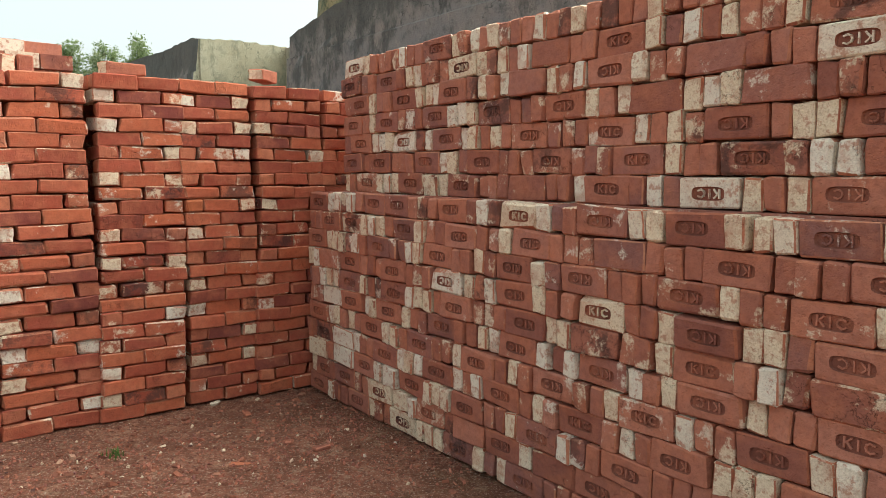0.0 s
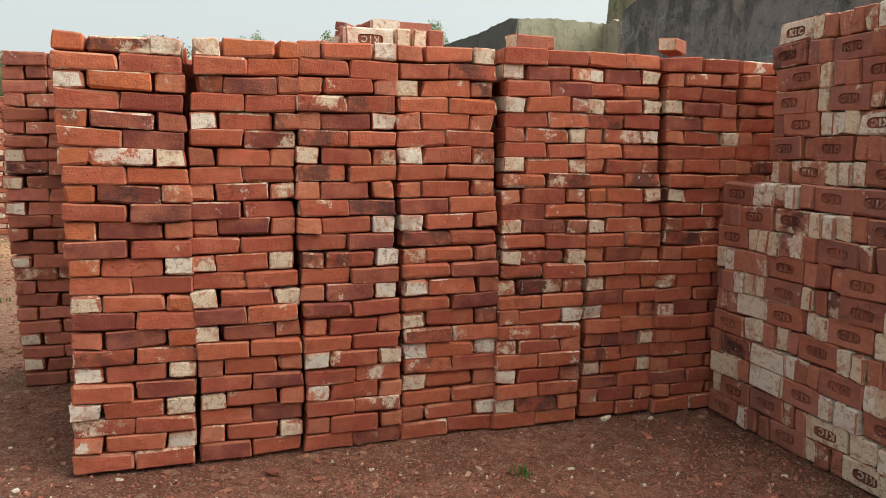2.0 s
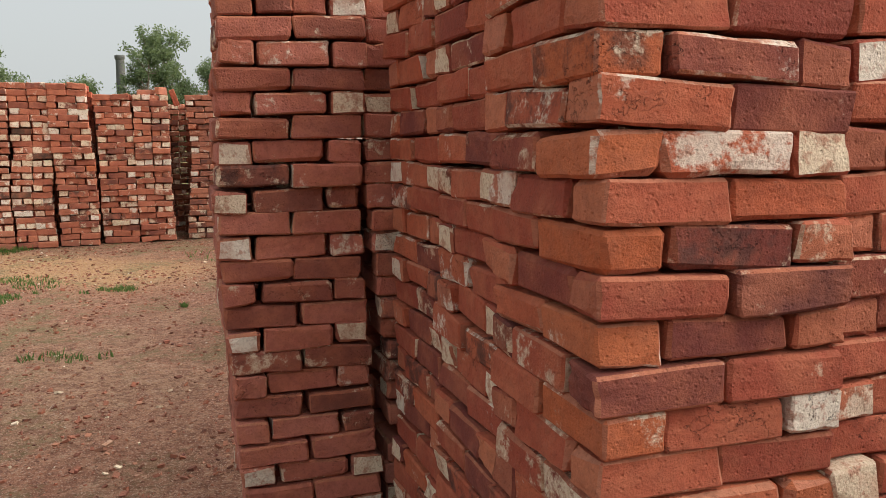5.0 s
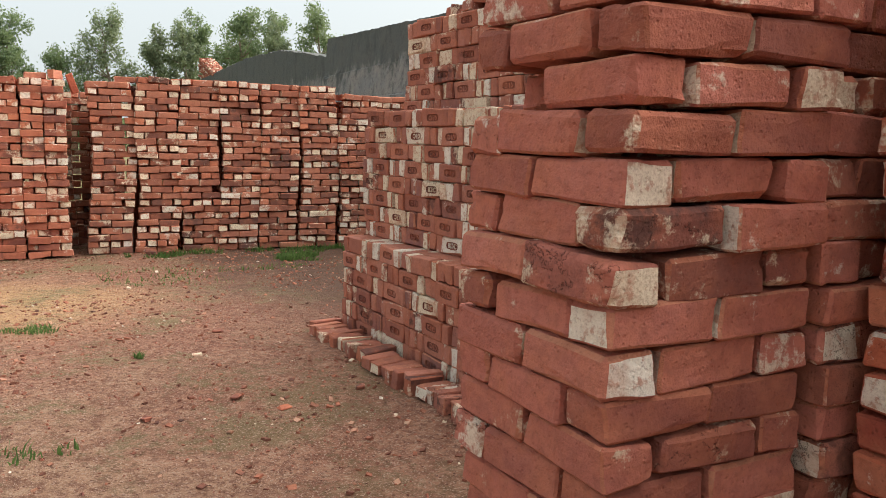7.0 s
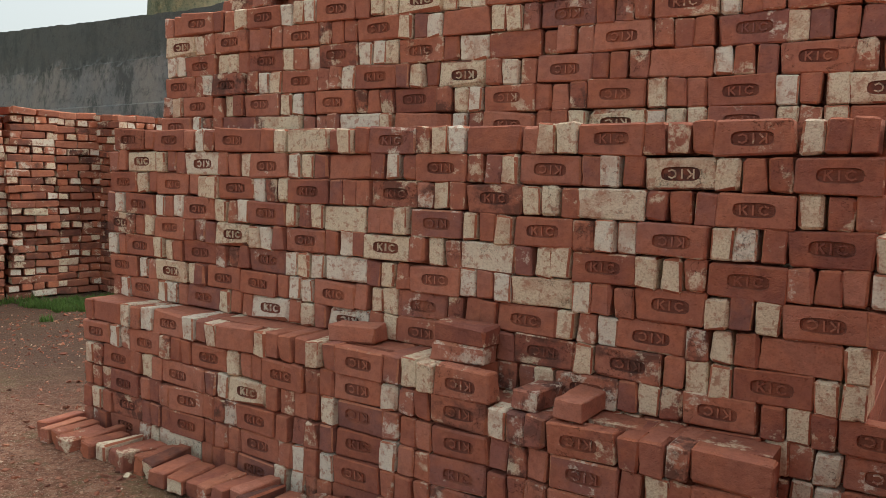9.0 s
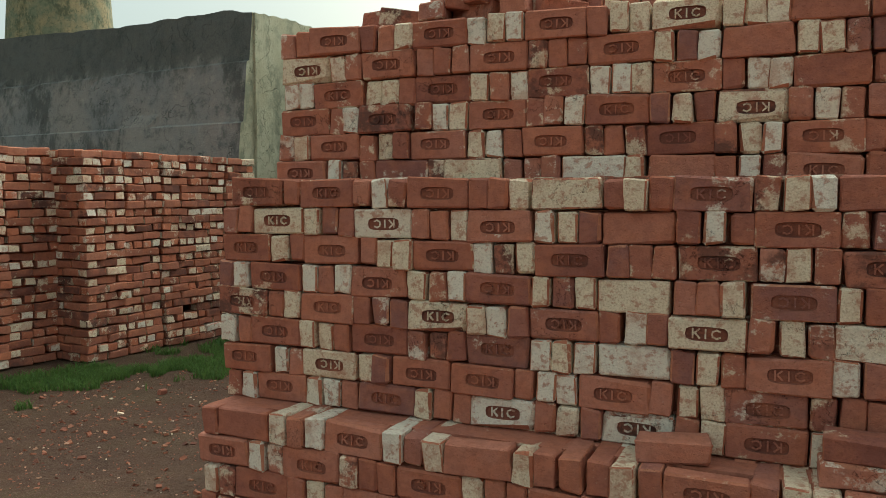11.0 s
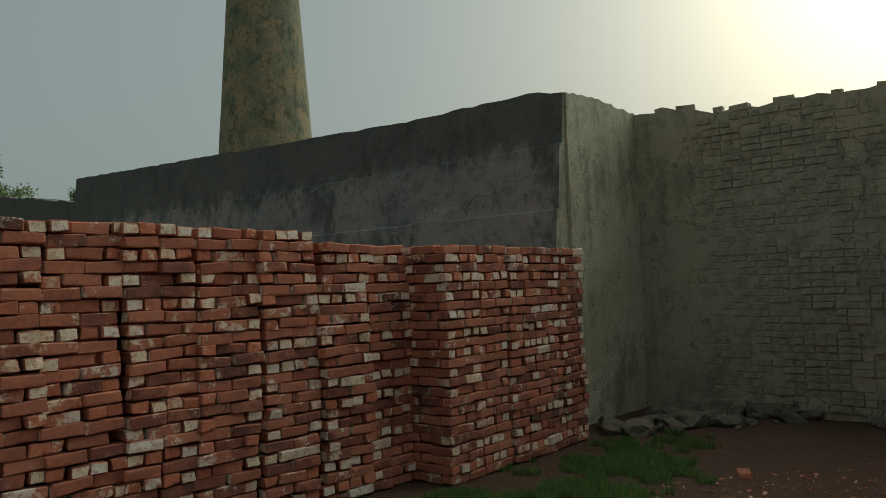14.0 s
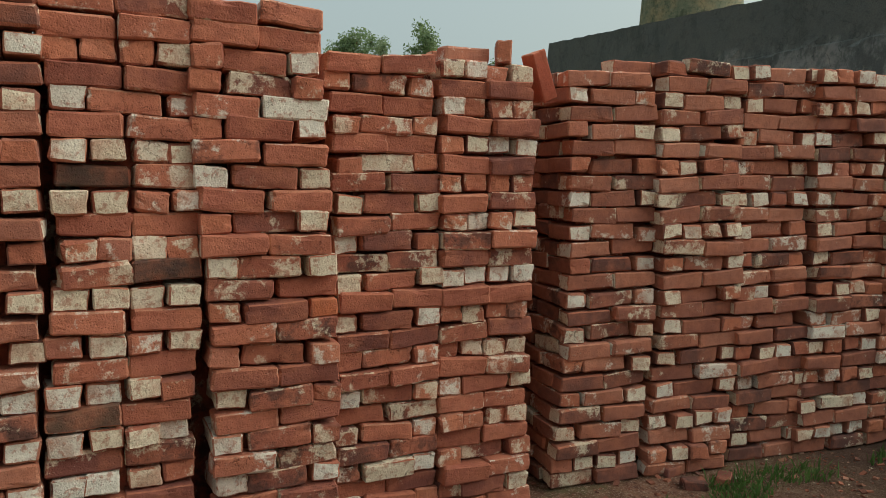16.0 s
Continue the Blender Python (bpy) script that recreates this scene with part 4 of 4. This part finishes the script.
for x, rz in ((0.42, 80),):
    loose_brick(C_TOP @ Matrix.Translation((x, 0.2, 2.205 + 0.037)) @ pose(0, 0, 0, 0, 0, rz), rl.choice(EDGE), "red brick tossed on top of the stack", "tossed bricks on the kiln-side stack")
# odd bricks on the piles
D_A, D_B, A_F = frame_at(-10.745, 10.28, 38), frame_at(-9.93, 11.0, 32), frame_at(*A_AT, A_ANG)
ODD = "single red brick lying on top of a brick pile"
for m in (D_A @ pose(0.80, 0.15, 2.022, 90, 0, 62), D_A @ pose(0.60, 0.16, 2.005, 0, 0, 4), D_A @ pose(0.62, 0.32, 2.005, 0, 0, -8), D_B @ pose(0.42, 0.2, 2.01, 0, 0, 5), D_B @ pose(0.65, 0.2, 2.01, 0, 0, -3), D_B @ pose(1.9, 0.2, 2.005, 0, 0, 10), D_B @ pose(2.6, 0.2, 2.0, 0, 0, 60),
          A_F @ pose(2.1, 0.15, 1.885, 0, 0, 10), A_F @ pose(2.95, 0.2, 1.92, 0, 0, 40)):
    loose_brick(m, rl.choice(WEATHERED), ODD, "odd bricks on the piles")
loose_brick(D_A @ pose(0.965, 0.12, 1.93, 0, 72, 0), PLAIN[3], "orange brick wedged upright in the gap between two piles")


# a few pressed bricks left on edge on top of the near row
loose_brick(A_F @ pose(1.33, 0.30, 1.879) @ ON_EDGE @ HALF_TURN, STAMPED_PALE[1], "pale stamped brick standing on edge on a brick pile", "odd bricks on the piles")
for k in range(3):
    loose_brick(A_F @ pose(1.495 + 0.078 * k, 0.36, 1.879, 0, 0, 2 * k - 3) @ END_ON, (EDGE_PALE if k < 2 else EDGE)[k], "brick standing on edge on a brick pile", "odd bricks on the piles")


def brick_heap(x, y, angle, z, length, height, seed, label):
    """Tumbled bricks, high at one end and running out along the wall top."""
    r = random.Random(seed)
    base = frame_at(x, y, angle)
    items = []
    for _ in range(620):
        u = r.random() ** 1.4
        h = height * (1 - u) ** 0.8
        m = base @ Matrix.Translation((u * length, r.uniform(0.0, 0.6), z + h * r.random() ** 0.5)) @ pose(0, 0, 0, r.gauss(0, 14), r.gauss(0, 16), r.uniform(0, 180))
        items.append((m, (BL * 1.1, BW * 1.1, BT * 1.1)))
    items.append((base @ Matrix.Translation((length / 2, 0.3, z - 0.1)), (length, 0.5, 0.5)))
    return tagged(boxes("brick_heap", items, (FILL_EDGE,), None), label, "brick heap", kind="")


brick_heap(-24.0, 43.5, -55.6, 4.45, 4.2, 1.15, 31, "tumbled heap of red bricks at the broken end of the kiln wall")


# ---- rubble by the kiln wall ----
def rubble(m, seed, size, label, group):
    r = random.Random(seed)
    bm = bmesh.new()
    bmesh.ops.create_icosphere(bm, subdivisions=2, radius=1.0)
    for v in bm.verts:
        c = v.co
        k = 0.75 + 0.35 * noise.noise(c * 1.3 + Vector((seed, 0, 0)))
        v.co = Vector((max(-0.7, min(0.7, c.x * k)) * size[0], max(-0.7, min(0.7, c.y * k)) * size[1], max(-0.6, min(0.6, c.z * k)) * size[2]))
    me = bpy.data.meshes.new("rubble_lump")
    bm.to_mesh(me)
    bm.free()
    me.materials.append(RUBBLE)
    ob = new("rubble_lump", me)
    ob.matrix_world = m
    return tagged(ob, label, "rubble", group)


lumps = random.Random(8)
for k in range(80):
    t = lumps.random()
    x, y = -4.2 + 2.6 * t + lumps.gauss(0, 0.15), 14.6 + 0.5 * t - 1.3 * max(0, t - 0.5) - abs(lumps.gauss(0, 0.35))
    s = lumps.uniform(0.07, 0.28) * (0.6 + 0.4 * lumps.random())
    rubble(pose(x, y, s * 0.2, lumps.gauss(0, 15), lumps.gauss(0, 15), lumps.uniform(0, 360)), k, (s * 1.5, s, s * 0.6), "grey broken lump of plaster and brick on the soil", "rubble at the foot of the kiln")

# ---- trees ----
def tree(x, y, top, spread, seed, leaf, label, leaves=1500, wisp=0.0):
    r = random.Random(seed)
    thing = tagged(new("tree"), label, "tree", "trees beyond the yard")
    thing.matrix_world = pose(x, y, 0)
    top *= 0.86
    bm = bmesh.new()

    def limb(a, b, r0, r1):
        d = (b - a)
        q = d.to_track_quat("Z", "Y").to_matrix().to_4x4()
        bmesh.ops.create_cone(bm, cap_ends=True, segments=7, radius1=r0, radius2=r1, depth=d.length, matrix=Matrix.Translation((a + b) / 2) @ q)

    tips = []
    p, rad = Vector((0, 0, -0.2)), 0.018 * top + 0.06
    for k in range(6):
        q = Vector((r.uniform(-0.2, 0.2) * spread * 0.4, r.uniform(-0.2, 0.2) * spread * 0.4, top * (k + 1) / 6.6))
        limb(p, q, rad, rad * 0.8)
        p, rad = q, rad * 0.8
        if k >= 1:
            for _ in range(8):
                a = r.uniform(0, math.tau)
                reach = spread * r.uniform(0.25, 1.05) * (1.0 - 0.45 * abs(k - 2.6) / 2.6)
                t = q + Vector((math.cos(a) * reach, math.sin(a) * reach, r.uniform(-0.02, 0.24) * top))
                limb(q, t, rad * 0.5, rad * 0.12)
                tips += [t, q.lerp(t, 0.72)]
    tips.append(p)
    part("trunk", bm, BARK, thing)
    verts, faces = [], []
    for i in range(leaves):
        c = r.choice(tips)
        s = spread * r.choice((0.08, 0.11, 0.15))
        g = Vector((r.gauss(0, 1), r.gauss(0, 1), r.gauss(0, 1)))
        g *= min(1.0, 1.7 / max(g.length, 0.01))
        o = c + Vector((g.x * s, g.y * s, g.z * s * (0.85 + wisp) - wisp * 0.15 * spread))
        size = r.uniform(0.065, 0.125) * (0.6 + top / 20)
        a, b = Vector((r.gauss(0, 1), r.gauss(0, 1), r.gauss(0, 1))).normalized() * size, Vector((r.gauss(0, 1), r.gauss(0, 1), r.gauss(0, 1))).normalized() * size * 0.7
        k = len(verts)
        verts += [o - a, o + b, o + a, o - b]
        faces.append((k, k + 1, k + 2, k + 3))
    crown = new("crown", mesh_of("crown", verts, faces, (leaf,)))
    crown.parent = thing
    return thing


for i, (x, y, h, s, pale) in enumerate((
    (-42.0, 52.3, 9.8, 2.6, 0), (-39.6, 53.9, 7.6, 3.0, 0), (-36.9, 55.8, 10.4, 2.4, 1), (-34.1, 57.3, 9.2, 1.9, 1), (-32.2, 58.3, 10.0, 1.9, 1), (-28.6, 60.0, 11.2, 2.8, 0), (-26.1, 61.0, 10.4, 2.0, 1), (-23.1, 62.0, 11.9, 3.0, 0),
    (-50.8, 35.9, 5.6, 2.2, 1), (-47.9, 39.7, 8.8, 2.3, 0), (-46.0, 41.4, 6.0, 2.6, 0), (-43.8, 44.3, 5.6, 2.6, 0), (-41.7, 49.7, 9.5, 2.4, 0), (-49.4, 42.6, 7.6, 2.6, 0), (-46.2, 47.8, 6.0, 2.4, 0),
    (-33.5, 72.2, 12.0, 2.6, 1), (-30.7, 73.2, 13.2, 2.8, 0), (-25.4, 74.7, 11.2, 2.4, 1), (-20.4, 75.8, 11.2, 1.9, 0), (-37.5, 71.3, 12.6, 2.6, 0))):
    tree(x, y, h, s, 400 + i, LEAF_PALE if pale else LEAF, "tall feathery tree with a pale thin crown" if pale else "leafy green tree with an uneven crown", 8200, 0.5 if pale else 0.0)


def far_growth():
    r = random.Random(77)
    verts, faces = [], []
    for i in range(16000):
        a = radians(r.uniform(60, 175))
        d = r.uniform(80, 96)
        h = 2.6 + 1.6 * noise.noise((a * 14, 0, 0)) + 0.8 * noise.noise((a * 50, 3, 0))
        o = Vector((-6 + d * math.cos(a), 6 + d * math.sin(a), h * math.sqrt(r.random())))
        p, q = Vector((r.gauss(0, 1), r.gauss(0, 1), r.gauss(0, 1))).normalized() * 0.5, Vector((r.gauss(0, 1), r.gauss(0, 1), r.gauss(0, 1))).normalized() * 0.35
        k = len(verts)
        verts += [o - p, o + q, o + p, o - q]
        faces.append((k, k + 1, k + 2, k + 3))
    tagged(new("far_woods", mesh_of("far_woods", verts, faces, (LEAF,))), "low line of bushes along the horizon", "bushes", kind="stuff")


far_growth()

# ---- distant stack ----
for i in range(11):
    pillar(frame_at(-25.6, 14.2, 52) @ Matrix.Translation((0.47 * i, 0, 0.05)), 0.46, 26, 0.084, 600 + i, heads=0.4, sides="f", label="distant pile of red and pale fired bricks", group="brick piles far across the yard", sway=0.03, turn=1.8, back=0.9, kinds=WEATHERED)


# ---- grass, chips ----
def grass(name, spots, seed, label, tall=0.075):
    r = random.Random(seed)
    verts, faces = [], []
    for (x, y, rx, ry, turn, count) in spots:
        for _ in range(count):
            a, d = r.uniform(0, math.tau), math.sqrt(r.random())
            p = Vector((rx * d * math.cos(a), ry * d * math.sin(a)))
            ct, st = math.cos(radians(turn)), math.sin(radians(turn))
            px, py = x + p.x * ct - p.y * st, y + p.x * st + p.y * ct
            if noise.noise((px * 1.6, py * 1.6, 5)) + 0.5 * noise.noise((px * 5, py * 5, 2)) < -0.05 + 0.4 * d - 0.2:
                continue
            h = tall * r.uniform(0.35, 1.2)
            b = r.uniform(0, math.tau)
            w = Vector((math.cos(b), math.sin(b), 0)) * r.uniform(0.002, 0.006)
            ben = Vector((r.gauss(0, 0.5), r.gauss(0, 0.5), 0)) * h
            o = Vector((px, py, hump(px, py) - 0.005))
            k = len(verts)
            mid = o + Vector((0, 0, h * 0.6)) + ben * 0.35
            verts += [o - w, o + w, mid + w * 0.8, mid - w * 0.8, o + Vector((0, 0, h * 0.95)) + ben]
            faces += [(k, k + 1, k + 2, k + 3), (k + 3, k + 2, k + 4)]
    tagged(new(name, mesh_of(name, verts, faces, (GRASS,))), label, "grass", kind="stuff")


grass("grass", [(-7.7, 12.15, 0.8, 0.15, 32, 900), (-6.5, 12.0, 1.5, 0.55, 26, 14000), (-5.3, 12.5, 1.4, 0.85, 35, 18000), (-4.4, 13.3, 1.0, 0.6, 35, 7000), (-9.0, 11.3, 0.5, 0.14, 32, 500), (-7.2, 11.5, 0.7, 0.25, 20, 900), (-11.6, 9.3, 0.7, 0.25, 24, 500), (-9.45, 10.95, 0.22, 0.12, 32, 700)], 11, "green grass growing along the foot of the brick piles")
grass("weeds", [(-8.8, 7.0, 0.5, 0.25, 20, 900), (-8.7, 5.95, 0.5, 0.2, 10, 700), (-6.95, 5.67, 0.3, 0.16, 20, 260), (-7.2, 7.2, 0.07, 0.06, 0, 260), (-8.28, 7.62, 0.42, 0.2, 20, 900), (-8.8, 6.06, 0.25, 0.14, 10, 260), (-8.4, 9.9, 0.9, 0.5, 30, 420), (-9.1, 11.05, 0.5, 0.22, 25, 1300), (-7.4, 10.8, 0.5, 0.3, 30, 260), (-9.4, 7.6, 0.6, 0.4, 0, 500), (-10.2, 7.4, 1.1, 0.3, 10, 900), (-1.55, 3.75, 0.05, 0.05, 0, 30), (-9.0, 5.0, 0.9, 0.5, 0, 300), (-11.7, 9.2, 0.9, 0.4, 20, 1300), (-12.5, 7.0, 2.0, 0.7, 20, 900), (-16, 11.5, 3.0, 1.6, 30, 5000), (-19, 14.0, 3.0, 1.6, 40, 5000)], 12, "thin green weeds in the sandy soil", 0.05)


def chips():
    r = random.Random(19)
    items = []
    for _ in range(16000):
        if r.random() < 0.5:
            x, y = r.uniform(-9.5, 1.2), r.uniform(1.5, 10.5)
        else:
            t = r.random()
            x, y = -3.4 + 3.6 * t - r.uniform(-0.6, 0.7), 2.6 + 2.0 * t + r.uniform(-0.9, 0.4)
        s = 0.0035 + 0.010 * r.random() ** 5
        items.append((Matrix.Translation((x, y, hump(x, y) + s * 0.3)) @ pose(0, 0, 0, r.uniform(0, 360), r.uniform(0, 360), r.uniform(0, 360)), (s * r.uniform(0.8, 2), s, s * r.uniform(0.4, 0.9))))
    boxes("brick_chips", items, (CHIP,), None, "scattered brick chips and small stones on the soil")


def clods():
    r = random.Random(29)
    items = []
    for _ in range(34000):
        x, y = r.uniform(-11.5, 1.0), r.uniform(1.6, 12.2)
        if noise.noise((x * 0.8, y * 0.8, 9)) < r.uniform(-0.75, 0.25):
            continue
        s = 0.007 + 0.020 * r.random() ** 3.5
        items.append((Matrix.Translation((x, y, hump(x, y) + s * 0.12)) @ pose(0, 0, 0, r.uniform(-30, 30), r.uniform(-30, 30), r.uniform(0, 360)), (s * r.uniform(0.9, 1.8), s, s * r.uniform(0.35, 0.6))))
    boxes("soil_clods", items, (CLOD,), None, "small clods and gravel trodden into the soil")


chips()
clods()


# ---- single shards ----
def shard(m, size, seed, mats, label):
    ob = new("brick_shard", brick_mesh("brick_shard", size, seed, mats))
    ob.matrix_world = m
    return tagged(ob, label, "brick shard", "shards on the soil")


for k, (x, y, rz, size, pale) in enumerate(((-0.594, 3.891, 40, (0.085, 0.05, 0.02), 0), (-0.935, 3.68, 10, (0.10, 0.03, 0.012), 1), (-1.32, 4.62, 70, (0.07, 0.03, 0.02), 1), (-0.77, 3.96, 15, (0.05, 0.035, 0.015), 0), (-1.1, 4.46, 120, (0.06, 0.04, 0.02), 0),
        (-6.86, 7.3, 30, (0.06, 0.04, 0.02), 1), (-6.3, 6.6, 80, (0.07, 0.04, 0.02), 0), (-7.0, 7.9, 10, (0.07, 0.045, 0.02), 0), (-6.0, 6.5, 55, (0.07, 0.05, 0.015), 1), (-6.6, 6.2, 140, (0.06, 0.04, 0.02), 0), (-5.7, 6.9, 20, (0.05, 0.04, 0.02), 0),
        (-5.95, 11.3, 20, (0.06, 0.05, 0.04), 0), (-4.15, 12.2, 60, (0.2, 0.1, 0.05), 0), (-5.1, 11.2, 100, (0.08, 0.05, 0.03), 0), (-9.3, 11.2, 15, (0.12, 0.08, 0.05), 0), (-9.15, 11.3, 75, (0.1, 0.07, 0.05), 0), (-9.4, 11.33, 40, (0.09, 0.06, 0.05), 0), (-2.55, 3.42, 25, (0.07, 0.05, 0.04), 0))):
    shard(pose(x, y, hump(x, y) + size[2] * 0.42, 0, 0, rz), size, 900 + k, (END, END, END) if pale else (FROG, SIDE_EDGE, SIDE_EDGE), "pale lime-dusted brick splinter on the soil" if pale else "broken red brick shard lying on the soil")
